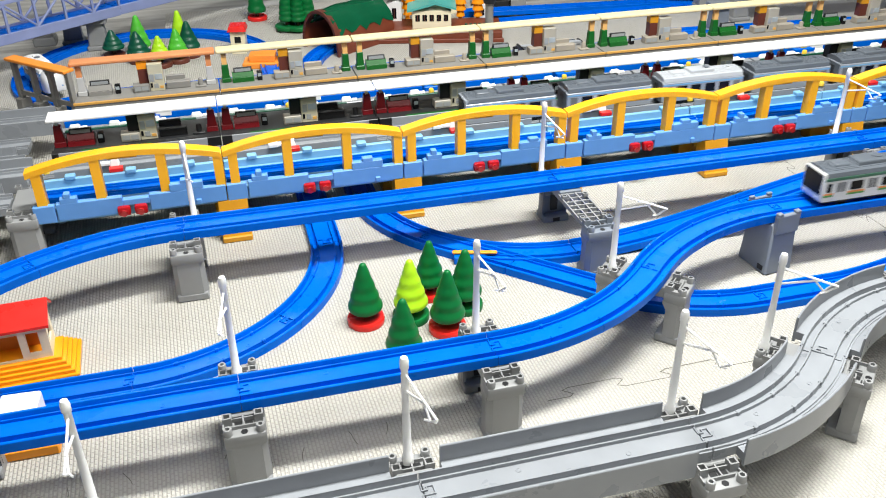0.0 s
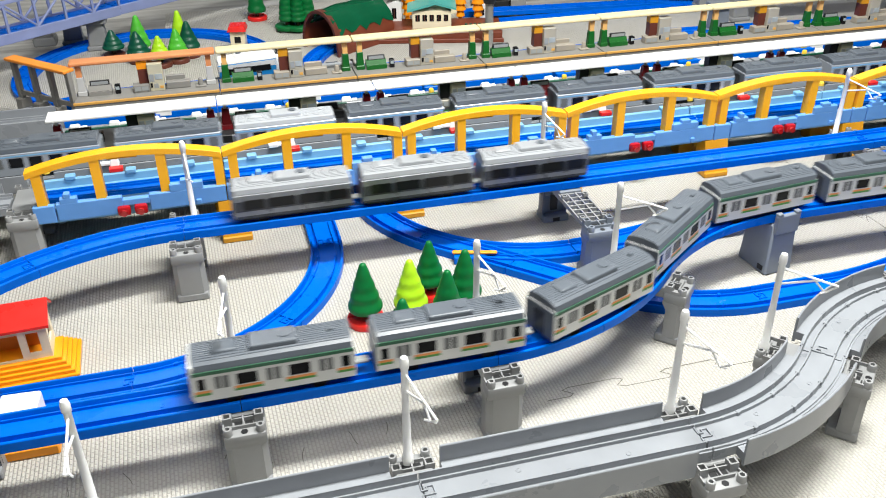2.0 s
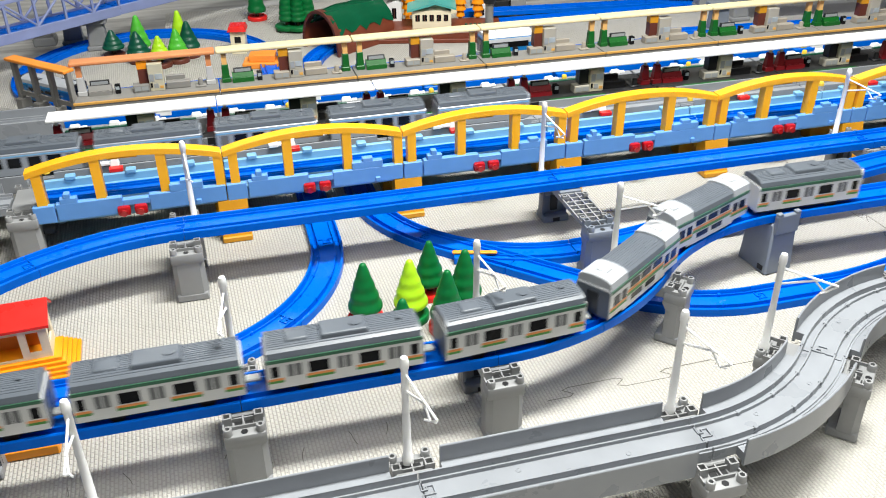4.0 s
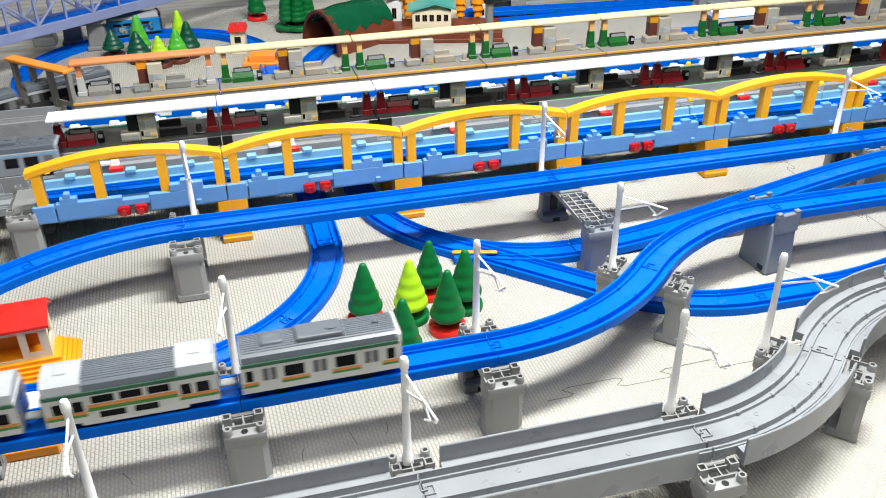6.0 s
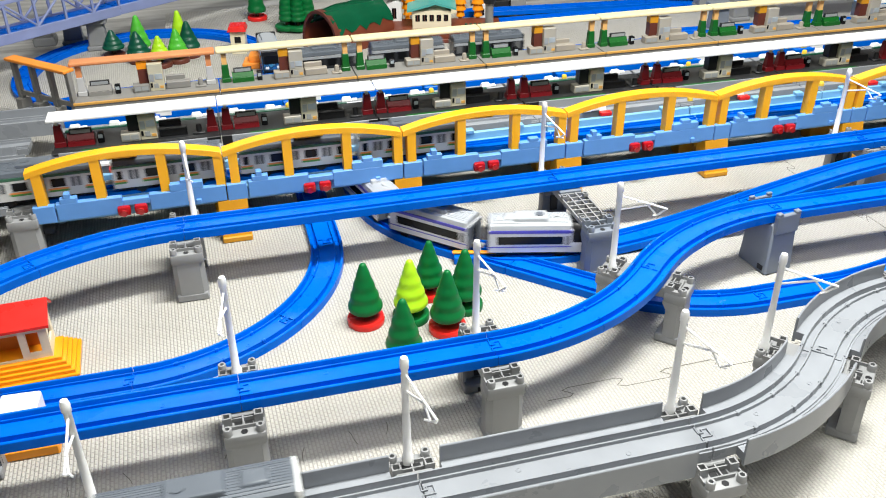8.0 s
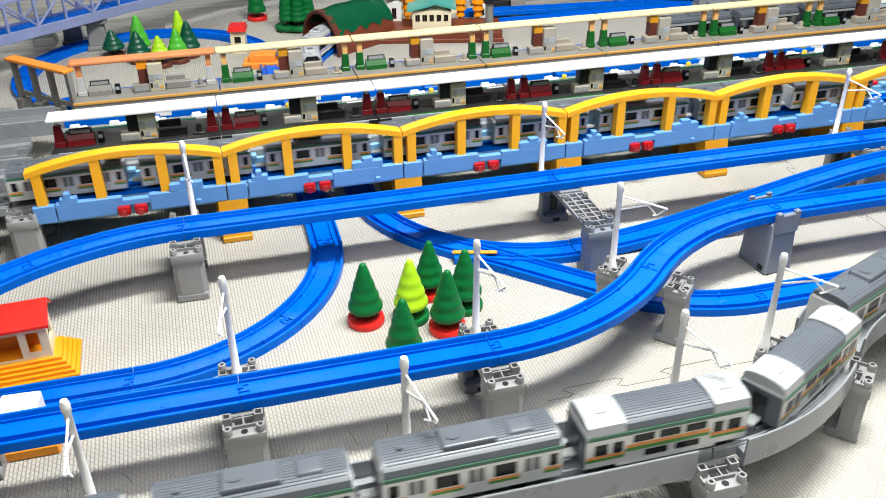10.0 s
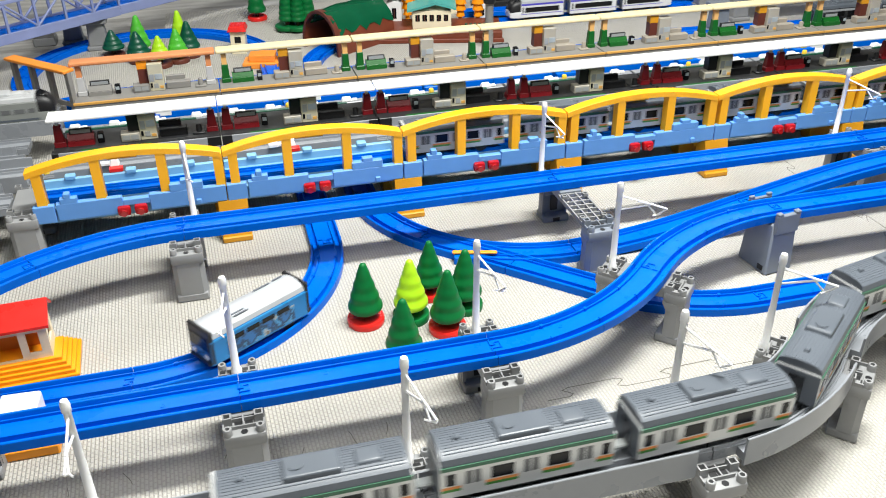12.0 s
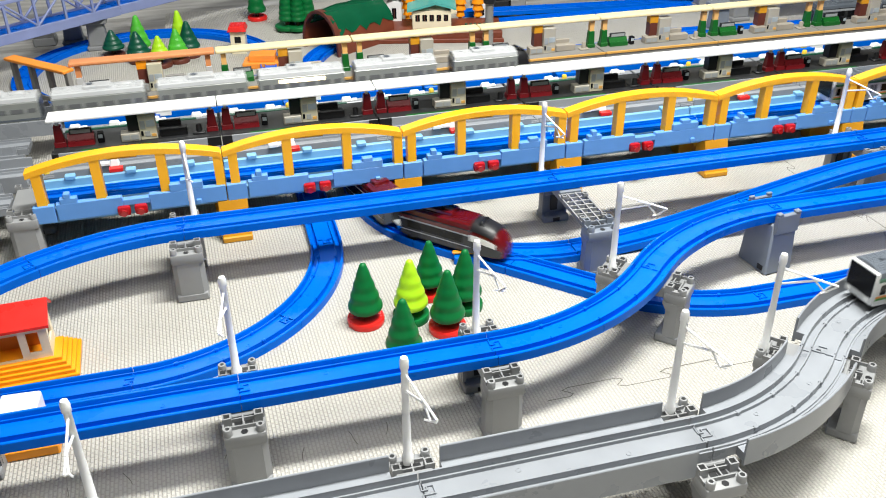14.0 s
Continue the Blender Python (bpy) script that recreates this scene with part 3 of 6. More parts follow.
def wide_pier(x):
    """A pier under two tracks: a lattice deck from the far tower to a front tower."""
    ob = thing("lattice_pier", pose(x, 0, 0), "grey plastic pier with lattice deck over the branch track", "toy pier", "viaduct piers")
    pier_leg(ob, -0.0745, -0.0525, outer=1, material=PIER_DARK)
    pier_leg(ob, -0.2125, -0.1895, outer=-1, material=PIER_DARK, hx=0.0175)
    part("crossbeam", box(bmesh.new(), -0.014, 0.014, -0.117, -0.0735, 0.050, 0.0628, bevel=0.001), PIER_DARK, ob)
    bm = bmesh.new()
    for i in range(4):
        xx = -0.0155 + i * 0.0103
        box(bm, xx - 0.0008, xx + 0.0008, -0.191, -0.117, 0.055, 0.060)
    for i in range(8):
        yy = -0.188 + i * 0.010
        box(bm, -0.0163, 0.0163, yy - 0.0008, yy + 0.0008, 0.0555, 0.0596)
    for sx in (-1, 1):
        for yy in (-0.182, -0.128):
            stud(bm, sx * 0.013, yy, 0.0597, 0.003, 0.004)
    part("lattice_deck", bm, PIER, ob)
    return ob


wide_pier(0.178)


def solid_pier():
    """The solid tapered pier with two notched upstands that grip the rail."""
    x, y, z, a = way_near.at(1.29 + 2 * a45)
    ob = thing("solid_pier", pose(x, y, 0, 0, 0, math.degrees(a) + 7), "solid blue-grey tapered pier with notched upstands", "toy pier", "viaduct piers")
    part("body", box(bmesh.new(), -0.0185, 0.0185, -0.026, 0.022, 0, 0.0625, bevel=0.002, taper=0.88), PIER_DARK, ob, smooth=35)
    for k in (-1, 1):
        bm = bmesh.new()
        y0, y1 = (0.0205, 0.0245) if k > 0 else (-0.0265, -0.0205)
        box(bm, -0.0155, 0.0155, y0, y1, 0.052, 0.0745, bevel=0.0008)
        for sx in (-1, 1):
            box(bm, sx * 0.0120 - 0.0035, sx * 0.0120 + 0.0035, y0, y1, 0.0742, 0.0778, bevel=0.0008)
        part("upstand", bm, PIER_DARK, ob, smooth=35)
    # Black patch for the shade of a slot; nothing is cut out.
    part("foot_slot_shade", box(bmesh.new(), -0.0190, -0.0180, -0.020, -0.012, 0.004, 0.010), BLACK, ob)
    return ob


solid_pier()


# ---- overhead line poles ----
def pole(x, y, z, turn, reach=0.046, lean=0.0):
    ob = thing("catenary_pole", pose(x, y, z, lean, 0, turn), "white plastic overhead line pole with bracket arm", "toy pole", "overhead line poles")
    part("mast", lathe(bmesh.new(), [(0.0046, -0.0142), (0.0046, -0.0080), (0.0034, -0.0065), (0.0031, 0.030), (0.0028, 0.032), (0.0027, 0.074), (0.0034, 0.0755), (0.0034, 0.0815), (0.0025, 0.0845), (0.001, 0.0852)], 14), POLE_WHITE, ob, smooth=40)
    bm = bmesh.new()
    rod(bm, (0, 0, 0.071), (reach, 0, 0.062), 0.0010, 6)
    rod(bm, (0, 0, 0.055), (reach * 0.72, 0, 0.0655), 0.0010, 6)
    rod(bm, (reach * 0.62, 0, 0.063), (reach * 0.80, 0, 0.054), 0.0009, 6)
    rod(bm, (reach * 0.80, 0, 0.054), (reach * 1.0, 0, 0.062), 0.0009, 6)
    rod(bm, (reach * 0.72, -0.003, 0.0545), (reach * 0.88, 0.003, 0.0545), 0.0009, 6)
    part("bracket_arm", bm, POLE_WHITE, ob)
    return ob


for x, y, turn in ((-0.334, -0.481, -90), (-0.110, -0.497, -75), (0.1055, -0.499, -68), (0.2245, -0.447, -35),
                   (-0.227, -0.3555, -100), (-0.0135, -0.356, -75), (0.152, -0.288, -30), (-0.2545, -0.0665, -85), (0.158, -0.0688, -80), (0.574, -0.0675, -65)):
    pole(x, y, 0.0732, turn)


# ---- yellow arch bridge ----
BRIDGE_Y = 0.034


def arch_span(x0):
    ob = thing("arch_bridge_span", pose(x0, 0, 0), "sky blue plastic bridge span with yellow arch and red lamps", "toy bridge", "arch bridge spans")
    n = 18
    for y, front in ((0.0, True),):
        bm = bmesh.new()
        ring = []
        for i in range(n + 1):
            u = i / n
            x = 0.001 + u * (L - 0.002)
            k = 1 - (2 * u - 1) ** 2
            zt = 0.1135 + 0.0150 * k
            th = 0.0075
            ring.append([bm.verts.new((x, y + dy, z)) for dy, z in ((-0.0035, zt - th), (-0.0035, zt - 0.0006), (-0.003, zt), (0.0115, zt), (0.012, zt - 0.0006), (0.012, zt - 0.0045), (-0.0005, zt - 0.0045), (-0.0005, zt - th))])
        for a, b in zip(ring, ring[1:]):
            for i in range(8):
                bm.faces.new((a[i], a[(i + 1) % 8], b[(i + 1) % 8], b[i]))
        bm.faces.new(ring[0])
        bm.faces.new(ring[-1])
        part("arch", bm, YELLOW, ob, "bright yellow arch rib", smooth=30)
    part("bracing_tab", box(bmesh.new(), 0.088, 0.122, 0.0115, 0.024, 0.1125, 0.1155, bevel=0.0008), YELLOW, ob)
    for dx in (0.012, 0.076, 0.1478, 0.2108):
        u = dx / L
        zt = 0.1135 + 0.0150 * (1 - (2 * u - 1) ** 2) - 0.004
        bm = bmesh.new()
        box(bm, dx - 0.0054, dx + 0.0054, -0.003, -0.0012, 0.0690, zt)
        box(bm, dx - 0.0054, dx - 0.0038, -0.0012, 0.010, 0.0690, zt)
        box(bm, dx + 0.0038, dx + 0.0054, -0.0012, 0.010, 0.0690, zt)
        part("post", bm, YELLOW, ob)
    bm = bmesh.new()
    for a, b, z0, z1 in ((0.0008, 0.024, 0.0503, 0.0713), (0.026, 0.098, 0.0513, 0.0723), (0.031, 0.05, 0.0718, 0.0783), (0.036, 0.043, 0.0778, 0.0843), (0.098, 0.128, 0.0608, 0.0683), (0.128, L - 0.0008, 0.0513, 0.0713), (0.152, 0.19, 0.0710, 0.0803), (0.165, 0.178, 0.0798, 0.0848)):
        box(bm, a, b, -0.006, 0.002, z0, z1, bevel=0.0006)
    part("front_girder", bm, SKYBLUE, ob, smooth=30)
    bm = bmesh.new()
    box(bm, 0.0008, L - 0.0008, 0.062, 0.068, 0.043, 0.072, bevel=0.0006)
    box(bm, 0.0008, L - 0.0008, 0.002, 0.062, 0.046, 0.0625)
    for a, b in ((0.0008, 0.075), (0.145, L - 0.0008)):
        box(bm, a, b, 0.067, 0.0783, 0.046, 0.060, bevel=0.0006)
    for dx in (0.03, 0.10, 0.17):
        box(bm, dx, dx + 0.012, 0.060, 0.070, 0.0715, 0.0765, bevel=0.0008)
    part("deck", bm, PALEBLUE, ob, smooth=30)
    bm = bmesh.new()
    sweep(bm, [Matrix.Translation((0.001, BRIDGE_Y, 0.0665)), Matrix.Translation((L - 0.001, BRIDGE_Y, 0.0665))], [(y * 0.74, z) for y, z in RAIL])
    part("bridge_rail", bm, BLUE, ob, "blue rail set into the bridge deck", smooth=30)
    for dx in (0.098, 0.117):
        bm = bmesh.new()
        box(bm, dx - 0.0075, dx + 0.0075, -0.012, -0.002, 0.0495, 0.0615, bevel=0.003, seg=2)
        lamp = part("red_lamp", bm, RED_CLEAR, ob, "glossy red lamp block", smooth=40)
        part("lens", rod(bmesh.new(), (dx, -0.0155, 0.055), (dx, -0.0115, 0.055), 0.0038, 10), RED_CLEAR, lamp)
    part("peg", box(bmesh.new(), 0.180, 0.186, -0.009, -0.005, 0.0525, 0.0585, bevel=0.0006), SKYBLUE, ob)
    return ob


for k in range(-2, 9):
    arch_span(k * L)


def amber_pier(x):
    ob = thing("bridge_pier", pose(x, 0, 0), "amber yellow plastic bridge pier", "toy pier", "arch bridge piers")
    bm = bmesh.new()
    rows = [[bm.verts.new((x, y, z)) for y, z in ((-0.0175, 0.004), (-0.0068, 0.0505), (0.014, 0.0505), (0.014, 0.004))] for x in (-0.0120, 0.0225)]
    for i in range(4):
        bm.faces.new((rows[0][i], rows[0][(i + 1) % 4], rows[1][(i + 1) % 4], rows[1][i]))
    bm.faces.new(rows[0])
    bm.faces.new(rows[1])
    part("tower", bm, AMBER, ob)
    bm = bmesh.new()
    box(bm, -0.017, 0.017, 0.050, 0.072, 0.006, 0.046, bevel=0.001)
    part("tower", bm, AMBER, ob)
    part("crossbeam", box(bmesh.new(), -0.014, 0.014, 0.013, 0.051, 0.036, 0.0455), AMBER, ob)
    for y0, y1 in ((-0.019, 0.018), (0.046, 0.076)):
        part("foot", box(bmesh.new(), -0.0125, 0.0230, y0, y1, 0, 0.0075, bevel=0.0012), AMBER, ob)
    return ob


for k in range(-1, 9):
    amber_pier(k * L - 0.0)
bridge_pier(-0.445, 0.036, 0, width=0.004)

# ---- grey walled track between the bridge and the dark platform, and its approach ----
way_mid = Way(-1.7, 0.108, 0, [(3.8,)], [(0, 0.066)])
way_back = Way(-1.7, 0.322, 0, [(3.8,)], [(0, 0.054)])
way_behind = Way(-0.62, 0.36, 30, [(0.18,), (0.25, -30), (2.4,)], [(0, 0.030)])


def backdrop_rails():
    for k in range(-9, 9):
        x = k * 2 * 0.108
        s = x + 1.7
        ob = thing("walled_rail", None, "light grey plastic viaduct rail with low side walls", "toy rail", "grey viaduct rails")
        part("rail_bed", sweep(bmesh.new(), poses_along(way_mid, s + 0.0007, s + L - 0.0007), WALLED), GREY, ob, smooth=30)
        for kk in (-1, 1):
            part("side_wall", sweep(bmesh.new(), poses_along(way_mid, s + 0.016, s + L - 0.016), flange(kk, 0.0098)), GREY, ob)
        if k > -3:
            p = thing("viaduct_pier", pose(x, 0.108, 0), "grey plastic viaduct pier with studded twin towers", "toy pier", "viaduct piers")
            part("tower", box(bmesh.new(), -0.015, 0.015, -0.020, 0.020, 0, 0.0525, bevel=0.0015), PIER, p)


backdrop_rails()
lay(way_back, [1.27 + 0.216 * k for k in range(0, 11)], BLUE, BL + " beside the platform", "station rails")
lay(way_behind, [0.18, 0.311] + [0.311 + 0.216 * k for k in range(1, 9)], BLUE, BL + " behind the platform", "station rails")


# ---- platform furniture, alike on both stations ----
def bench_set(ob, x0, y, z, material, frame_m, panel_m):
    """A bench with a sloping back and a framed sign box on it."""
    bm = bmesh.new()
    prof = ((y, z), (y, z + 0.0060), (y + 0.0035, z + 0.0068), (y + 0.0075, z + 0.0138), (y + 0.0150, z + 0.0138), (y + 0.0150, z))
    rows = [[bm.verts.new((x, v, w)) for v, w in prof] for x in (x0, x0 + 0.0335)]
    for i in range(6):
        bm.faces.new((rows[0][i], rows[0][(i + 1) % 6], rows[1][(i + 1) % 6], rows[1][i]))
    bm.faces.new(rows[0])
    bm.faces.new(rows[1])
    for i in range(3):
        x = x0 + 0.0030 + i * 0.0100
        box(bm, x, x + 0.0075, y + 0.0006, y + 0.0036, z + 0.0062, z + 0.0078, bevel=0.0006)
    bench = part("bench", bm, material, ob, smooth=30)
    part("sign_frame", box(bmesh.new(), x0 + 0.003, x0 + 0.0315, y + 0.0085, y + 0.0135, z + 0.0137, z + 0.0208, bevel=0.0006), frame_m, bench, "dark framed sign box")
    part("sign_panel", box(bmesh.new(), x0 + 0.0048, x0 + 0.0297, y + 0.0080, y + 0.0088, z + 0.0148, z + 0.0198), panel_m, bench, "pale sign panel")


def ticket_kiosk(ob, x0, y, z, top, low_m, panel_m, back_m, head_m):
    """A low counter with a glazed print, a tall printed panel and a kiosk behind."""
    counter = part("counter", box(bmesh.new(), x0 - 0.004, x0 + 0.0205, y - 0.002, y + 0.014, z, z + 0.0115, bevel=0.0008), low_m, ob)
    for i in range(2):
        part("counter_print", box(bmesh.new(), x0 - 0.002 + i * 0.0110, x0 + 0.0075 + i * 0.0110, y - 0.0026, y - 0.0018, z + 0.0028, z + 0.0092), CLEAR, counter)
    panel = part("machine", box(bmesh.new(), x0 + 0.0208, x0 + 0.0430, y - 0.001, y + 0.015, z, top - 0.0045, bevel=0.0008), panel_m, ob, "tall printed ticket machine")
    for u0, u1, w0, w1, mt in ((0.0225, 0.0290, 0.0160, 0.0270, CLEAR), (0.0305, 0.0415, 0.0185, 0.0270, PICTURE), (0.0225, 0.0255, 0.0060, 0.0130, GLASS_DARK), (0.0275, 0.0340, 0.0050, 0.0120, CLEAR), (0.0360, 0.0415, 0.0040, 0.0080, SAFETY)):
        part("machine_print", box(bmesh.new(), x0 + u0, x0 + u1, y - 0.0016, y - 0.0008, z + w0, z + w1), mt, panel)
    part("kiosk", box(bmesh.new(), x0 + 0.0060, x0 + 0.0206, y + 0.006, y + 0.020, z + 0.0114, z + (top - z) * 0.72), back_m, ob)
    part("kiosk_head", box(bmesh.new(), x0 + 0.0058, x0 + 0.0208, y + 0.0058, y + 0.0202, z + (top - z) * 0.72, top), head_m, ob)


def stair_block(ob, x0, y, z, material):
    part("low_wall", box(bmesh.new(), x0, x0 + 0.036, y, y + 0.012, z, z + 0.0110, bevel=0.001), material, ob)
    part("back_wall", box(bmesh.new(), x0, x0 + 0.029, y + 0.0118, y + 0.0175, z, z + 0.0180, bevel=0.001), material, ob)


def bollard(ob, x, y, z, material):
    bm = lathe(bmesh.new(), [(0.0040, z + 0.0022), (0.0038, z + 0.0115), (0.0028, z + 0.0130), (0.0010, z + 0.0133)], 12, Matrix.Translation((x, y, 0)))
    box(bm, x - 0.0085, x + 0.0085, y - 0.0065, y + 0.0065, z, z + 0.0026, bevel=0.0008)
    part("bollard", bm, material, ob, smooth=40)


def post_box(ob, x, y, z):
    case = part("post_box", box(bmesh.new(), x, x + 0.0080, y, y + 0.0090, z, z + 0.0140, bevel=0.0008), GLASS_DARK, ob, "small dark glazed box")
    part("box_print", box(bmesh.new(), x + 0.0012, x + 0.0068, y - 0.0005, y + 0.0003, z + 0.0070, z + 0.0120), PICTURE, case)


# ---- dark station with white roof ----
def dark_station(x0):
    ob = thing("dark_platform", pose(x0, 0, 0), "dark grey toy platform with white roof and maroon columns", "toy platform", "dark station platforms")
    bm = bmesh.new()
    box(bm, 0.0008, L - 0.0008, 0.165, 0.238, 0.0, 0.0638, bevel=0.0008)
    box(bm, 0.0008, L - 0.0008, 0.158, 0.170, 0.0500, 0.0668, bevel=0.0008)
    part("deck", bm, STATION_DARK, ob)
    part("roof", box(bmesh.new(), 0.0006, L - 0.0006, 0.171, 0.2045, 0.1035, 0.1075, bevel=0.001), WHITE, ob, "plain white platform roof")
    for dx in (0.010, 0.206):
        column = part("column", box(bmesh.new(), dx - 0.0068, dx + 0.0068, 0.185, 0.197, 0.0638, 0.0930, bevel=0.0008, taper=0.68), MAROON, ob, "maroon tapered column")
        part("column_foot", box(bmesh.new(), dx - 0.0076, dx + 0.0076, 0.1842, 0.1978, 0.0636, 0.0712, bevel=0.0008), MAROON, column)
        part("column_head", box(bmesh.new(), dx - 0.0020, dx + 0.0020, 0.189, 0.193, 0.0928, 0.1036), WHITE, column, "pale stem under the roof")
    bench_set(ob, 0.0195, 0.1835, 0.0638, MAROON, STATION_DARK, CLEAR)
    post_box(ob, 0.0570, 0.1865, 0.0638)
    ticket_kiosk(ob, 0.0910, 0.1815, 0.0638, 0.1036, STATION_LIGHT, IVORY, BLACK, BLACK)
    stair_block(ob, 0.1365, 0.1850, 0.0638, STATION_DARK)
    bollard(ob, 0.1880, 0.1860, 0.0638, STATION_DARK)
    return ob


for k in range(0, 7):
    dark_station(-0.430 + k * L)


# ---- cream-roofed station ----
def cream_station(x0, first):
    ob = thing("cream_platform", pose(x0, 0, 0), "grey toy platform with orange-brown roof" if first else "grey toy platform with cream roof and green columns", "toy platform", "cream station platforms")
    roofm = ORANGE_ROOF if first else CREAM
    part("deck", box(bmesh.new(), 0.0008, L - 0.0008, 0.366, 0.424, 0, 0.056, bevel=0.0008), STATION_GREY, ob)
    part("safety_line", box(bmesh.new(), 0.0008, L - 0.0008, 0.3648, 0.3695, 0.0545, 0.0575), SAFETY, ob, "ochre yellow safety line")
    part("roof", box(bmesh.new(), 0.0006, L - 0.0006, 0.398, 0.422, 0.1035, 0.1095, bevel=0.002, seg=2), roofm, ob)
    colm = PALE_GREY if first else GREEN_BOX
    for dx in (0.012, 0.204):
        column = part("column", box(bmesh.new(), dx - 0.0062, dx + 0.0062, 0.401, 0.413, 0.056, 0.0850, bevel=0.0008, taper=0.80), colm, ob)
        part("column_foot", box(bmesh.new(), dx - 0.0070, dx + 0.0070, 0.4002, 0.4138, 0.0558, 0.0630, bevel=0.0008), colm, column)
        part("column_head", box(bmesh.new(), dx - 0.0040, dx + 0.0040, 0.403, 0.411, 0.0848, 0.1037), ORANGE_ROOF if first else PEACH, column)
    furniture = STATION_GREY if first else PLATFORM
    bench_set(ob, 0.0215, 0.3960, 0.056, furniture if first else GREEN_BOX, STATION_DARK, CLEAR)
    post_box(ob, 0.0600, 0.3970, 0.056)
    ticket_kiosk(ob, 0.0910, 0.3950, 0.056, 0.1037, furniture, IVORY if first else STATION_LIGHT, BROWN, MUSTARD if first else AMBER)
    stair_block(ob, 0.1365, 0.3970, 0.056, furniture)
    bollard(ob, 0.1880, 0.3980, 0.056, furniture)
    return ob


for k in range(0, 7):
    cream_station(-0.4225 + k * L, k == 0)


def stairs_shelter():
    """The open grey frame with an orange sloping roof at the platform's end."""
    ob = thing("platform_ramp_shelter", None, "grey frame shelter with orange roof at the platform end", "toy shelter")
    a, b = Vector((-0.515, 0.483, 0.098)), Vector((-0.424, 0.392, 0.098))
    d = (b - a).normalized()
    m = Matrix.Translation(a) @ Matrix.Rotation(math.atan2(d.y, d.x), 4, "Z")
    n = (b - a).length
    part("roof", box(bmesh.new(), -0.004, n + 0.004, -0.010, 0.010, 0.0, 0.005, bevel=0.001, m=m), ORANGE, ob, "orange sloping roof")
    for i in range(4):
        x = n * i / 3.1 + 0.004
        part("post", box(bmesh.new(), x - 0.004, x + 0.004, -0.004, 0.004, -0.075, 0.0005, bevel=0.0006, m=m), STATION_GREY, ob)
        part("foot", box(bmesh.new(), x - 0.006, x + 0.012, -0.012, 0.010, -0.098, -0.060, bevel=0.001, taper=0.8, m=m), STATION_GREY, ob)
    part("rail", box(bmesh.new(), 0, n, -0.002, 0.002, -0.055, -0.048, m=m), STATION_GREY, ob)
    return ob


stairs_shelter()


# ---- trees ----
def cone_tree(name, m, tiers, h, r, leaf, base, base_r, base_m, label, group, trunk=TRUNK):
    ob = thing(name, m, label, "toy tree", group)
    z0, steps = 0.0172, 8 * tiers
    prof = [(r * 0.72, z0 - 0.0006), (r * 0.93, z0 + 0.0004)]
    for i in range(steps + 1):
        u = i / steps
        swell = 0.036 * (1 - 0.4 * u) * math.sin(2 * math.pi * tiers * u - 0.5)
        prof.append((r * (1 - 0.79 * u ** 1.12) * (0.985 + swell), z0 + 0.0016 + (h - z0 - 0.0016) * u))
    prof += [(r * 0.165, h + 0.0014), (r * 0.10, h + 0.0024), (r * 0.02, h + 0.0028)]
    part("foliage", lathe(bmesh.new(), prof, 28, wobble=0.015), leaf, ob, smooth=60)
    part("trunk", lathe(bmesh.new(), [(0.0042, 0.004), (0.0034, 0.020)], 10), trunk, ob)
    part("base", lathe(bmesh.new(), [(base_r * 0.98, 0), (base_r, 0.001), (base_r, 0.0066), (base_r * 0.95, 0.0080), (base_r * 0.62, 0.0078), (base_r * 0.30, 0.0072)], 24), base_m, ob, smooth=40)
    return ob


G1 = "group of fir trees on the mat"
cone_tree("fir_tree", pose(-0.093, -0.226, 0), 4, 0.069, 0.0185, GREEN_DARK, None, 0.0195, RED, "dark green plastic fir tree on a red base", G1)
cone_tree("fir_tree", pose(-0.046, -0.232, 0), 4, 0.069, 0.0185, GREEN_LIME, None, 0.0195, GREEN_DARK, "lime green plastic fir tree on a green base", G1)
cone_tree("fir_tree", pose(-0.016, -0.194, 0), 4, 0.065, 0.0175, GREEN_DARK, None, 0.0185, RED, "dark green plastic fir tree on a red base", G1)
cone_tree("fir_tree", pose(-0.0145, -0.262, 0), 4, 0.069, 0.0185, GREEN_DARK, None, 0.0195, RED, "dark green plastic fir tree on a red base", G1)
cone_tree("fir_tree", pose(0.014, -0.228, 0), 4, 0.069, 0.0185, GREEN_DARK, None, 0.0195, GREEN_DARK, "dark green plastic fir tree on a green base", G1)
cone_tree("fir_tree", pose(-0.0690, -0.300, 0), 4, 0.069, 0.0185, GREEN_DARK, None, 0.0195, RED, "dark green plastic fir tree beside the raised rail", G1)
cone_tree("fir_tree", pose(-0.462, -0.262, 0), 4, 0.072, 0.0185, GREEN_DARK, None, 0.0195, RED, "dark green plastic fir tree beside the house", G1)
G2 = "trees inside the loop"
for x, y, h, r, mt, lab in ((-0.392, 0.772, 0.050, 0.021, GREEN_DEEP, "deep green"), (-0.343, 0.772, 0.074, 0.021, GREEN_MID, "bright green"), (-0.345, 0.727, 0.056, 0.022, GREEN_DEEP, "deep green"),
                            (-0.305, 0.690, 0.055, 0.019, GREEN_LIME, "lime green"), (-0.273, 0.708, 0.060, 0.020, GREEN_MID, "bright green"), (-0.266, 0.756, 0.081, 0.020, GREEN_LIME, "lime green"), (-0.252, 0.735, 0.066, 0.021, GREEN_DEEP, "deep green")):
    cone_tree("fir_tree", pose(x, y, 0), 4, h, r, mt, None, 0.020, BROWN, lab + " plastic fir tree on a brown base", G2)
cone_tree("fir_tree", pose(-0.106, 0.955, 0), 4, 0.085, 0.020, GREEN_DARK, None, 0.021, RED, "dark green plastic fir tree on a red base", "trees at the back")
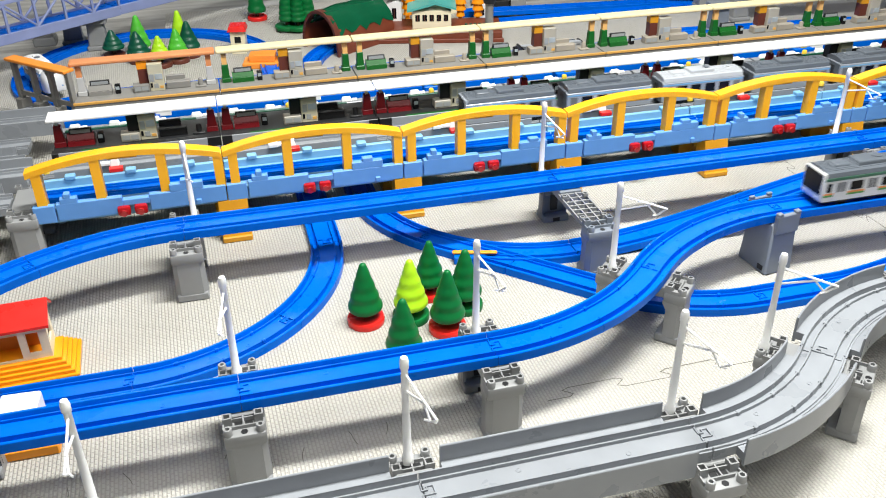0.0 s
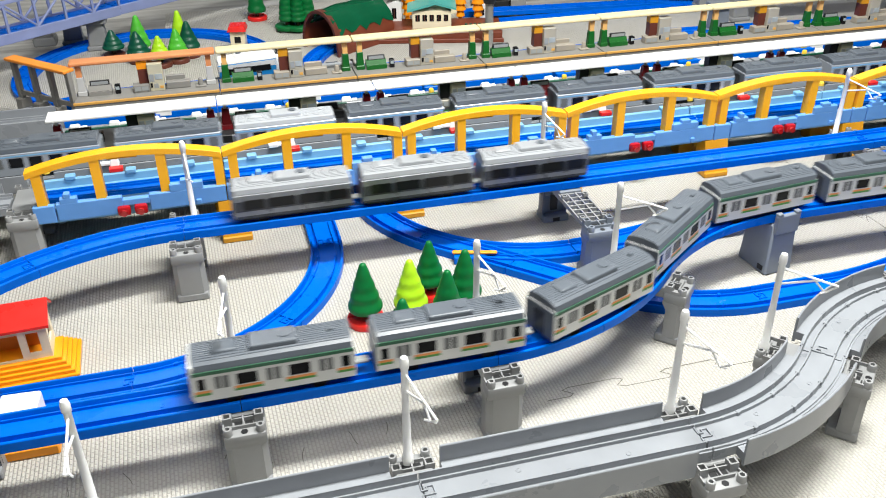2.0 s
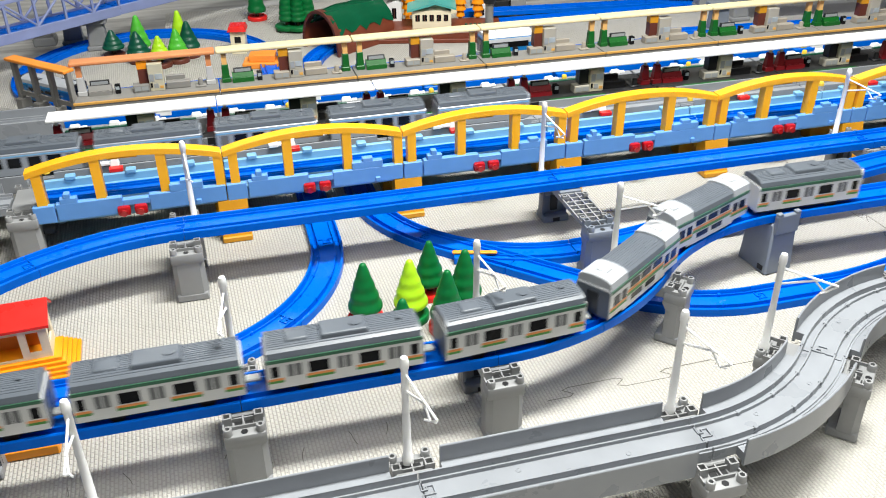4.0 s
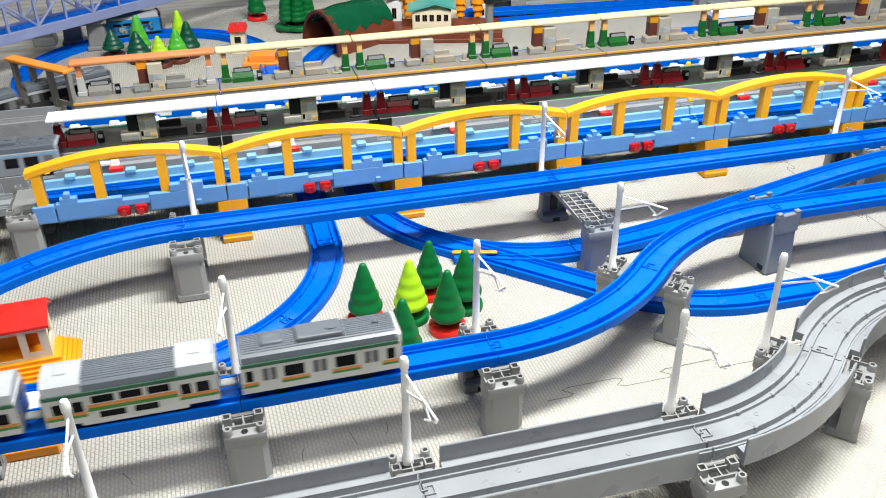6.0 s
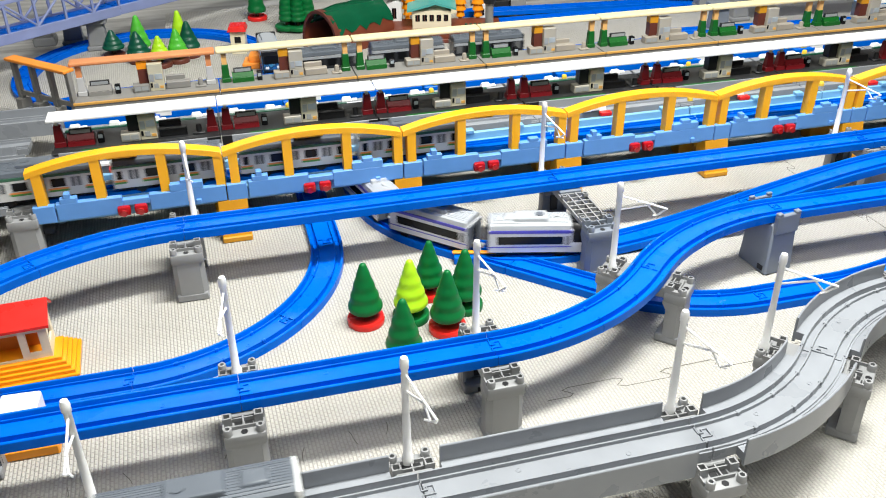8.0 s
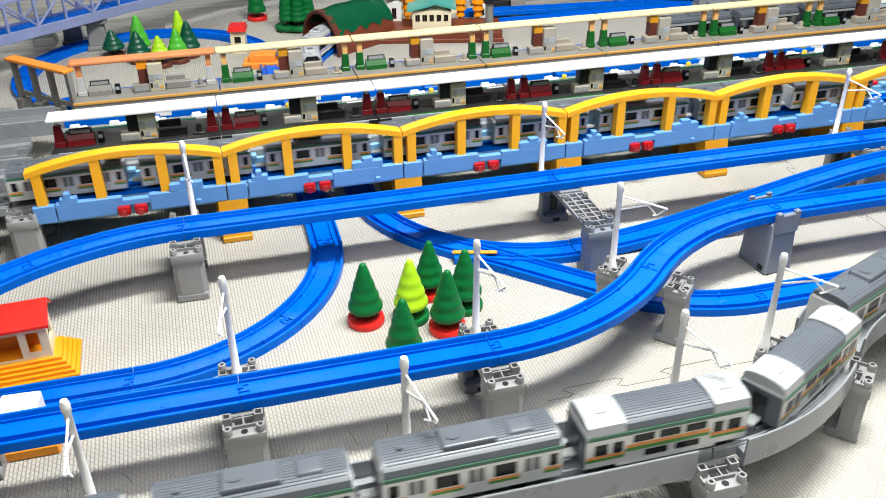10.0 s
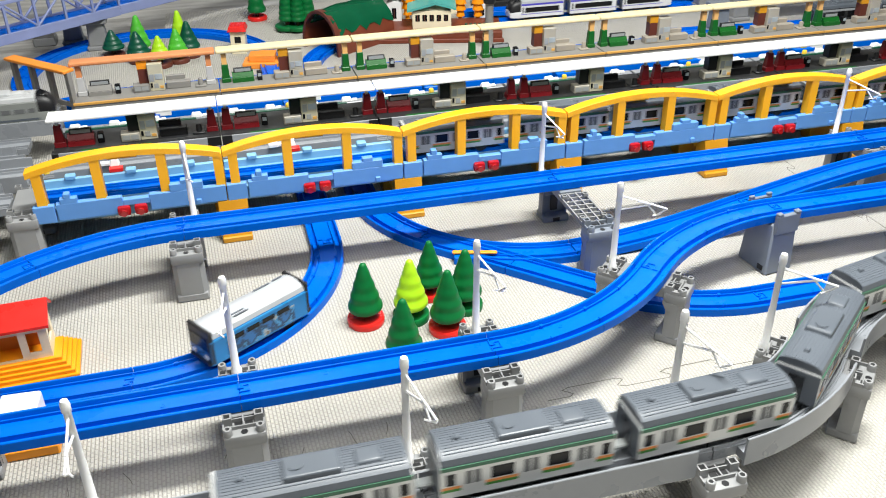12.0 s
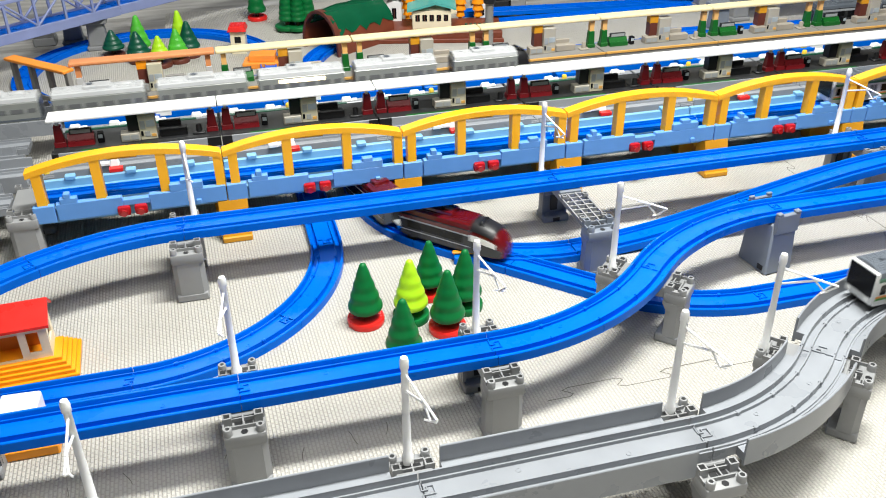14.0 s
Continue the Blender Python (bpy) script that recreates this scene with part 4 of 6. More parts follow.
for i, (x, y) in enumerate(((-0.052, 0.855), (-0.030, 0.845), (-0.008, 0.850), (-0.040, 0.880), (-0.015, 0.885))):
    cone_tree("fir_tree", pose(x, y, 0.004), 8, 0.105 - 0.006 * (i % 2), 0.017, GREEN_DARK, None, 0.026, GREEN_DARK, "ribbed green plastic fir in a thicket", "thicket by the tunnel")


# ---- houses ----
def station_house(m):
    ob = thing("toy_house", m, "cream toy house with red roof on a yellow stepped base", "toy house", "toy houses")
    bm = bmesh.new()
    for i in range(5):
        box(bm, -0.075 + 0.0, 0.052 - i * 0.0055, -0.060 + i * 0.006, 0.060 - i * 0.006, i * 0.005, (i + 1) * 0.005, bevel=0.0006)
    part("stepped_base", bm, MUSTARD, ob, "yellow stepped base")
    x0, x1, y0, y1, z0, z1 = -0.072, 0.018, -0.028, 0.040, 0.025, 0.074
    t = 0.003
    part("back_wall", box(bmesh.new(), x0, x1 - t, y1 - t, y1, z0, z1), IVORY_WALL, ob)

    def holed(name, u0, u1, holes, place):
        """A wall panel in its own plane with openings cut out, laid as joined strips."""
        bm = bmesh.new()
        us = sorted({u0, u1, *[h[0] for h in holes], *[h[1] for h in holes]})
        zs = sorted({z0, z1, *[h[2] for h in holes], *[h[3] for h in holes]})
        for ua, ub in zip(us, us[1:]):
            for za, zb in zip(zs, zs[1:]):
                if any(h[0] <= ua and ub <= h[1] and h[2] <= za and zb <= h[3] for h in holes):
                    continue
                place(bm, ua, ub, za, zb)
        bmesh.ops.remove_doubles(bm, verts=bm.verts, dist=1e-5)
        part(name, bm, IVORY_WALL, ob, "cream wall with openings")

    holed("side_wall", y0 + t, y1 - t, [(y0 + 0.014, y1 - 0.020, z0 + 0.018, z1 - 0.010)], lambda bm, ua, ub, za, zb: box(bm, x1 - t, x1, ua, ub, za, zb))
    holed("front_wall", x0, x1, [(x1 - 0.031, x1 - 0.013, z0 + 0.010, z1 - 0.009), (x0 + 0.010, x1 - 0.042, z0 + 0.003, z1 - 0.009)], lambda bm, ua, ub, za, zb: box(bm, ua, ub, y0, y0 + t, za, zb))
    part("inside_wall", box(bmesh.new(), x0, x1 - 0.012, y1 - 0.020, y1 - 0.016, z0, z1), ORANGE, ob)
    bm = bmesh.new()
    vs = []
    for x in (x0 - 0.004, x1 + 0.006):
        vs.append([bm.verts.new((x, y, z)) for y, z in ((y0 - 0.010, z1 - 0.001), (y0 - 0.010, z1 + 0.003), (0.018, z1 + 0.022), (y1 + 0.010, z1 + 0.003), (y1 + 0.010, z1 - 0.001), (0.018, z1 + 0.017))])
    for i in range(6):
        bm.faces.new((vs[0][i], vs[0][(i + 1) % 6], vs[1][(i + 1) % 6], vs[1][i]))
    bm.faces.new(vs[0])
    bm.faces.new(vs[1])
    part("roof", bm, RED, ob, "glossy red pitched roof")
    return ob


IVORY_WALL = plastic("cream_wall_plastic", (0.80, 0.72, 0.52), 0.42, 0.05)
station_house(pose(-0.409, -0.212, 0, 0, 0, 3) @ Matrix.Diagonal((0.62, 0.50, 0.74, 1)))
plate = thing("yellow_plate", pose(-0.47, -0.325, 0), "flat yellow plastic platform plate under the raised rail", "toy platform")
part("slab", box(bmesh.new(), -0.11, 0.0875, -0.022, 0.020, 0, 0.0105, bevel=0.0012), MUSTARD, plate)
part("rim", box(bmesh.new(), -0.105, 0.083, -0.018, 0.016, 0.0104, 0.0130, bevel=0.0008), MUSTARD, plate)
tagged(part("switch_box", box(bmesh.new(), -0.026, 0.008, -0.012, 0.013, 0, 0.027, bevel=0.0015, m=pose(-0.408, -0.300, 0.0, 0, 0, -3)), WHITE, None), "white plastic switch box beside the rail", "switch box")


def tunnel():
    ob = thing("toy_tunnel", pose(-0.004, 0.690, 0, 0, 0, 33), "green toy mountain tunnel with brown lower edge", "toy tunnel")
    n, ln = 20, 0.150
    for nm, r0, r1, mt, a0, a1 in (("mountain", 0.0476, 0.0520, GREEN_HILL, 32, 148), ("skirt", 0.0470, 0.0506, RUST, 0, 34), ("skirt", 0.0470, 0.0506, RUST, 146, 180)):
        bm = bmesh.new()
        rings = []
        for j in range(13):
            x = ln * j / 12
            ring = []
            for i in range(n + 1):
                a = radians(a0 + (a1 - a0) * i / n)
                jag = 1.0
                if nm == "mountain":
                    edge = min(i, n - i)
                    if edge == 0:
                        a += radians((-6 if i == 0 else 6) * (1 + math.sin(j * 2.3)))
                    jag = 1 + 0.045 * noise.noise((x * 30, i * 0.5, 1.0))
                ring.append((bm.verts.new((x, r0 * math.cos(a), 0.012 + 1.32 * r0 * math.sin(a))), bm.verts.new((x, r1 * jag * math.cos(a), 0.012 + 1.32 * r1 * jag * math.sin(a)))))
            rings.append(ring)
        for a, b in zip(rings, rings[1:]):
            for i in range(n):
                bm.faces.new((a[i][1], a[i + 1][1], b[i + 1][1], b[i][1]))
                bm.faces.new((a[i][0], b[i][0], b[i + 1][0], a[i + 1][0]))
        for ring in (rings[0], rings[-1]):
            for i in range(n):
                bm.faces.new((ring[i][0], ring[i][1], ring[i + 1][1], ring[i + 1][0]))
        part(nm, bm, mt, ob, smooth=50)
    for k in (-1, 1):
        part("foot_wall", box(bmesh.new(), 0, ln, k * 0.0488 - 0.0018, k * 0.0488 + 0.0018, 0, 0.0125), RUST, ob)
    bm = bmesh.new()
    ring = []
    for i in range(25):
        a = math.pi * i / 24
        ring.append([bm.verts.new((x, r * math.cos(a), 0.012 + 1.32 * r * math.sin(a))) for x, r in ((-0.004, 0.0472), (-0.004, 0.0520), (0.008, 0.0520), (0.008, 0.0472))])
    for a, b in zip(ring, ring[1:]):
        for i in range(4):
            bm.faces.new((a[i], a[(i + 1) % 4], b[(i + 1) % 4], b[i]))
    for k in (-1, 1):
        box(bm, -0.004, 0.008, min(k * 0.0472, k * 0.0520), max(k * 0.0472, k * 0.0520), 0, 0.0125)
    part("portal", bm, BROWN, ob, "brown brick-edged tunnel mouth", smooth=40)
    return ob


GREEN_HILL = plastic("mountain_green_plastic", (0.004, 0.088, 0.038), 0.13, 0.12, coat=0.5)
tunnel()


# ---- approach rails to the left of the stations ----
def grey_run(way, marks, walls=True):
    for s0, s1 in zip(marks, marks[1:]):
        ob = thing("walled_rail", None, "light grey plastic viaduct rail with low side walls", "toy rail", "grey viaduct rails")
        part("rail_bed", sweep(bmesh.new(), poses_along(way, s0 + 0.0007, s1 - 0.0007), WALLED), GREY, ob, smooth=30)
        if walls:
            for kk in (-1, 1):
                part("side_wall", sweep(bmesh.new(), poses_along(way, s0 + 0.012, s1 - 0.012), flange(kk, 0.0098)), GREY, ob)
        x, y, z, a = way.at((s0 + s1) / 2)
        p = thing("viaduct_pier", pose(x, y, 0, 0, 0, math.degrees(a)), "plain grey plastic viaduct pier", "toy pier", "viaduct piers")
        part("tower", box(bmesh.new(), -0.015, 0.015, -0.020, 0.020, 0, z - 0.0095, bevel=0.0015), PIER, p)


grey_run(Way(-0.46, 0.034, 180, [(1.6,)], [(0, 0.0665)]), [0.0, 0.10, 0.316, 0.532, 0.748, 0.964, 1.18, 1.396])
grey_run(Way(-0.433, 0.322, 180, [(1.6,)], [(0, 0.054)]), [0.0, 0.216, 0.432, 0.648, 0.864, 1.08])
grey_run(Way(-0.464, 0.45, 210, [(0.7,)], [(0, 0.030)]), [0.0, 0.16, 0.32, 0.48], walls=False)
grey_run(Way(-0.47, 0.190, 180, [(0.06,), (0.34, 40), (0.5,)], [(0, 0.050)]), [0.0, 0.12, 0.30, 0.60])
grey_run(Way(-0.47, 0.250, 180, [(0.06,), (0.40, 30), (0.5,)], [(0, 0.050)]), [0.0, 0.12, 0.30, 0.60], walls=False)


# ---- trackside fittings between bridge and dark platform ----
def bracket(x, y, z):
    ob = thing("trackside_bracket", pose(x, y, z), "white plastic trackside bracket with red tab", "rail fitting", "trackside brackets")
    bm = bmesh.new()
    box(bm, -0.016, -0.004, -0.005, 0.005, 0.0, 0.005, bevel=0.0008)
    box(bm, -0.005, 0.008, -0.004, 0.004, 0.0015, 0.004)
    box(bm, 0.007, 0.018, -0.006, 0.006, 0.0, 0.010, bevel=0.0008, taper=0.7)
    part("arm", bm, WHITE, ob)
    part("tab", box(bmesh.new(), 0.006, 0.022, -0.015, -0.0065, -0.004, 0.001, bevel=0.0005), RED, ob, "red tab")
    return ob


for k in range(-2, 6):
    for dx in (0.075,):
        bracket(k * L + dx, 0.0805, 0.0765)
    slab_ob = part("green_strip", box(bmesh.new(), k * L + 0.040, k * L + 0.128, 0.1400, 0.1570, 0.0, 0.0695, bevel=0.0008), GREEN_BOX)
    tagged(slab_ob, "green plastic trackside strip in front of the platform", "rail fitting", "trackside strips")
    knob = thing("buffer_knob", pose(k * L + 0.008, 0.079, 0.0758), "small yellow plastic knob on the rail wall", "rail fitting", "yellow knobs")
    part("knob", lathe(bmesh.new(), [(0.004, 0), (0.004, 0.004), (0.003, 0.006), (0.001, 0.0065)], 10), LEMON, knob)


def point_motor(x, y, z):
    ob = thing("points_lever", pose(x, y, z), "white and yellow points lever on blue base", "rail fitting", "points levers")
    part("base", box(bmesh.new(), -0.020, 0.020, -0.010, 0.010, -0.006, 0.004, bevel=0.001), BLUE, ob)
    part("lever", box(bmesh.new(), -0.006, 0.006, -0.007, 0.004, 0.004, 0.009, bevel=0.001), LEMON, ob, "yellow lever")
    part("arm", box(bmesh.new(), 0.014, 0.036, -0.009, -0.002, 0.0, 0.008, bevel=0.001), WHITE, ob)
    return ob


for k in range(0, 7):
    point_motor(-0.40 + k * L + 0.085, 0.2800, 0.060)
    w = part("white_siding_rail", box(bmesh.new(), -0.43 + k * L + 0.002, -0.43 + k * L + 0.214, 0.2440, 0.2580, 0.0, 0.0625, bevel=0.0008), GREY)
    tagged(w, "pale plastic rail edge behind the dark platform", "toy rail", "pale rail edges")
    g = part("green_strip", box(bmesh.new(), -0.43 + k * L + 0.010, -0.43 + k * L + 0.185, 0.2388, 0.2432, 0.0, 0.0650, bevel=0.0006), GREEN_DEEP)
    tagged(g, "green plastic strip along the back of the platform", "rail fitting", "trackside strips")
    for dx in (0.022, 0.074, 0.128, 0.186):
        bk = thing("rail_clip", pose(-0.43 + k * L + dx, 0.2505, 0.0625), "small white plastic clip on the pale rail edge", "rail fitting", "white rail clips")
        part("clip", box(bmesh.new(), -0.008, 0.008, -0.005, 0.005, 0, 0.0062, bevel=0.0010, taper=0.75), WHITE, bk)
        part("clip_tab", box(bmesh.new(), 0.008, 0.016, -0.003, 0.003, 0, 0.0030, bevel=0.0006), WHITE, bk)
    kb = thing("buffer_knob", pose(-0.43 + k * L + 0.100, 0.2510, 0.0625), "small yellow plastic knob on the pale rail edge", "rail fitting", "yellow knobs")
    part("knob", lathe(bmesh.new(), [(0.004, 0), (0.004, 0.004), (0.003, 0.006), (0.001, 0.0065)], 10), LEMON, kb)


# ---- back of the layout ----
def truss(name, a, b, h, label, cells, tower=True):
    """A lavender truss bridge from a to b (bottom chord), two planes with braces."""
    a, b = Vector(a), Vector(b)
    d = b - a
    n = d.length
    m = Matrix.Translation(a) @ Matrix.Rotation(math.atan2(d.y, d.x), 4, "Z")
    ob = thing(name, m, label, "toy bridge", "lavender truss bridges")
    part("deck", box(bmesh.new(), 0, n, -0.024, 0.024, -0.006, 0.002), BLUE, ob, "blue rail deck inside the truss")
    for side in (-1, 1):
        y = side * 0.027
        part("bottom_chord", box(bmesh.new(), 0, n, y - 0.003, y + 0.003, -0.012, 0.006, bevel=0.0008), LAVENDER, ob)
        part("top_chord", box(bmesh.new(), 0.0, n, y - 0.003, y + 0.003, h - 0.006, h, bevel=0.0008), LAVENDER, ob)
        for i in range(cells + 1):
            x = n * i / cells
            part("upright", box(bmesh.new(), x - 0.0022, x + 0.0022, y - 0.002, y + 0.002, 0.005, h - 0.005), LAVENDER, ob)
            if i < cells:
                bm = bmesh.new()
                x2 = n * (i + 1) / cells
                p, q = (Vector((x, y, 0.006)), Vector((x2, y, h - 0.006))) if i % 2 else (Vector((x, y, h - 0.006)), Vector((x2, y, 0.006)))
                rod(bm, p, q, 0.0022, 6)
                part("diagonal", bm, LAVENDER, ob)
    for i in range(cells + 1):
        x = n * i / cells
        part("cross_brace", box(bmesh.new(), x - 0.002, x + 0.002, -0.026, 0.026, h - 0.005, h - 0.001), LAVENDER, ob)
    return ob


truss("truss_bridge", (-0.84, 0.52, 0.073), (-0.39, 0.865, 0.073), 0.062, "lavender plastic truss bridge on grey piers", 10)
truss("truss_bridge", (-0.39, 0.868, 0.073), (0.02, 1.16, 0.073), 0.062, "lavender plastic truss bridge on grey piers", 9)
truss("truss_bridge", (0.46, 1.02, 0.073), (0.86, 0.76, 0.073), 0.030, "low lavender plastic girder bridge at the back", 6)
truss("truss_bridge", (0.88, 0.66, 0.060), (1.40, 0.60, 0.060), 0.030, "low lavender plastic girder bridge at the back", 6)


def plain_pier(x, y, h, mt, w=0.018, turn=0):
    ob = thing("viaduct_pier", pose(x, y, 0, 0, 0, turn), "tapered grey plastic pier at the back", "toy pier", "back piers")
    part("column", box(bmesh.new(), -w, w, -w * 0.8, w * 0.8, 0.008, h - 0.008, bevel=0.002, taper=0.86), mt, ob)
    part("foot", box(bmesh.new(), -w * 1.2, w * 1.2, -w, w, -0.008 if y > 0.9 else 0, 0.009, bevel=0.002), mt, ob)
    part("cap", box(bmesh.new(), -w * 1.25, w * 1.25, -w, w, h - 0.010, h, bevel=0.0015), mt, ob)
    return ob


for x, y, h, mt in ((-0.424, 0.838, 0.061, PIER), (-0.475, 0.890, 0.055, PIER_DARK), (-0.535, 0.925, 0.060, PIER), (-0.72, 0.60, 0.061, PIER), (0.02, 1.155, 0.061, PIER), (0.46, 1.015, 0.061, PIER), (0.86, 0.762, 0.061, PIER), (0.44, 0.93, 0.09, STATION_DARK), (0.475, 0.93, 0.09, PIER), (0.79, 0.585, 0.062, PIER_DARK), (0.88, 0.655, 0.049, PIER)):
    plain_pier(x, y, h, mt)


def teal_house(m, wall, roof, label, wx=0.078, wy=0.05, hz=0.036, windows=5):
    ob = thing("toy_house", m, label, "toy house", "toy houses")
    part("wall", box(bmesh.new(), -wx / 2, wx / 2, -wy / 2, wy / 2, 0, hz, bevel=0.0006), wall, ob)
    bm = bmesh.new()
    rows = []
    for y, dz in ((-wy / 2 - 0.006, 0), (wy / 2 + 0.006, 0)):
        rows.append([bm.verts.new((x, y, z)) for x, z in ((-wx / 2 - 0.010, hz - 0.002), (-wx / 2 - 0.010, hz + 0.002), (0.008, hz + 0.018), (wx / 2 + 0.010, hz + 0.006), (wx / 2 + 0.010, hz + 0.002), (0.008, hz + 0.013))])
    for i in range(6):
        bm.faces.new((rows[0][i], rows[0][(i + 1) % 6], rows[1][(i + 1) % 6], rows[1][i]))
    bm.faces.new(rows[0])
    bm.faces.new(rows[1])
    part("roof", bm, roof, ob)
    part("gable", box(bmesh.new(), -wx / 2 + 0.004, wx / 2 - 0.004, -wy / 2 + 0.001, wy / 2 - 0.001, hz - 0.001, hz + 0.006, taper=0.6), wall, ob)
    for i in range(windows):
        x = -wx / 2 + wx * (i + 0.75) / (windows + 0.5)
        w = part("window", box(bmesh.new(), x - 0.0045, x + 0.0045, -wy / 2 - 0.0004, -wy / 2 + 0.002, hz * 0.42, hz * 0.78), GLASS_DARK, ob)
        part("pane_bar", box(bmesh.new(), x - 0.0005, x + 0.0005, -wy / 2 - 0.0009, -wy / 2 - 0.0003, hz * 0.42, hz * 0.78), BROWN, w)
    return ob


def terrace():
    ob = thing("brick_terrace", pose(0.24, 0.742, 0, 0, 0, -14), "rust brown plastic terrace under the toy houses", "toy terrace")
    part("slab", box(bmesh.new(), -0.115, 0.130, -0.062, 0.040, 0, 0.020, bevel=0.001), RUST, ob)
    part("edge", box(bmesh.new(), -0.118, 0.133, -0.067, -0.060, 0, 0.008, bevel=0.001), RUST, ob)
    return ob


terrace()
teal_house(pose(0.228, 0.735, 0.0201, 0, 0, -14), IVORY_WALL, TEAL, "cream toy house with teal roof and five windows")
teal_house(pose(0.31, 0.90, 0, 0, 0, -14), IVORY_WALL, TEAL, "cream toy house with teal roof at the back", 0.07, 0.05, 0.05, 4)
teal_house(pose(0.165, 0.80, 0.0, 0, 0, -14), WHITE, STATION_GREY, "small pale toy house with grey roof", 0.03, 0.03, 0.060, 1)
teal_house(pose(0.355, 0.80, 0.0, 0, 0, -14), WHITE, STATION_GREY, "small pale toy house with grey roof", 0.03, 0.03, 0.040, 1)


def poplar(x, y, h):
    ob = thing("poplar_tree", pose(x, y, 0), "slim golden yellow plastic poplar tree", "toy tree", "golden poplars")
    prof = [(0.004, 0.0)]
    for i in range(7):
        z = 0.010 + h * i / 7
        r = 0.011 * math.sin(math.pi * (i + 1.0) / 8.5) + 0.002
        prof += [(r, z), (r * 0.72, z + h / 8)]
    prof.append((0.001, h + 0.01))
    part("foliage", lathe(bmesh.new(), prof, 14, wobble=0.06), MUSTARD, ob, smooth=60)
    return ob


for x, y, h in ((0.196, 0.815, 0.095), (0.225, 0.835, 0.085), (0.300, 0.775, 0.092), (0.335, 0.765, 0.092)):
    poplar(x, y, h)


def tower():
    ob = thing("lamp_tower", pose(0.313, 0.620, 0), "pale grey plastic tower with dark cap", "toy tower")
    part("shaft", lathe(bmesh.new(), [(0.012, 0), (0.010, 0.006), (0.0085, 0.010), (0.0078, 0.085), (0.0085, 0.088)], 16), STATION_GREY, ob, smooth=40)
    part("cap", lathe(bmesh.new(), [(0.011, 0.088), (0.012, 0.092), (0.012, 0.104), (0.009, 0.110)], 16), STATION_DARK, ob, smooth=40)
    return ob


tower()


def fence(x, y, n, turn):
    ob = thing("garden_fence", pose(x, y, 0.0, 0, 0, turn), "dark green plastic picket fence", "toy fence")
    part("rail", box(bmesh.new(), 0, n * 0.009, -0.001, 0.001, 0.020, 0.0235), GREEN_DEEP, ob)
    for i in range(n):
        part("picket", box(bmesh.new(), i * 0.009, i * 0.009 + 0.005, -0.0015, 0.0015, 0, 0.032, bevel=0.0006), GREEN_DEEP, ob)
    return ob


fence(0.285, 0.690, 8, -14)


def red_house():
    ob = thing("toy_signal_house", pose(-0.158, 0.735, 0, 0, 0, -10), "narrow cream toy signal house with red roof", "toy house", "toy houses")
    part("wall", box(bmesh.new(), -0.014, 0.014, -0.014, 0.014, 0, 0.044, bevel=0.0006), IVORY_WALL, ob)
    part("roof", box(bmesh.new(), -0.018, 0.018, -0.020, 0.020, 0.044, 0.054, bevel=0.001, taper=0.80), RED, ob, "red hipped roof")
    part("window", box(bmesh.new(), -0.006, 0.006, -0.0146, -0.013, 0.022, 0.034), GLASS_DARK, ob)
    return ob


red_house()
crate = thing("orange_steps", pose(-0.112, 0.640, 0, 0, 0, -12), "orange plastic stepped platform", "toy steps")
part("lower_step", box(bmesh.new(), -0.045, 0.020, -0.022, 0.022, 0, 0.010, bevel=0.001), ORANGE, crate)
part("upper_step", box(bmesh.new(), -0.034, 0.014, -0.012, 0.022, 0.0098, 0.022, bevel=0.001), ORANGE, crate)
part("panel", box(bmesh.new(), 0.020, 0.040, -0.010, 0.016, 0, 0.034, bevel=0.001), IVORY_WALL, crate)


# distant clutter of track at the top right
def back_line():
    far = Way(0.30, 0.86, -6, [(1.5,)], [(0, LO)])
    lay(far, [0.02, 0.234, 0.45, 0.666, 0.882], BLUE, BL + " at the back", "back rails")
    wide = Way(0.62, 0.60, -5, [(1.2,)], [(0, LO)])
    lay(wide, [0.06, 0.276, 0.49, 0.706, 0.92], BLUE, BL + " at the back", "back rails")


back_line()


# ---- trains ----
CAR_L, CAR_W = 0.128, 0.036


def shell(bm, length, half, z0, z1, zr, m=None, nose=0.0):
    """A carriage side shell with turned-in shoulders."""
    prof = [(-half, z0), (-half, z1), (-half + 0.002, z1 + 0.002), (half - 0.002, z1 + 0.002), (half, z1), (half, z0)]
    return sweep(bm, [Matrix.Translation((-length / 2, 0, 0)), Matrix.Translation((length / 2, 0, 0))], prof)


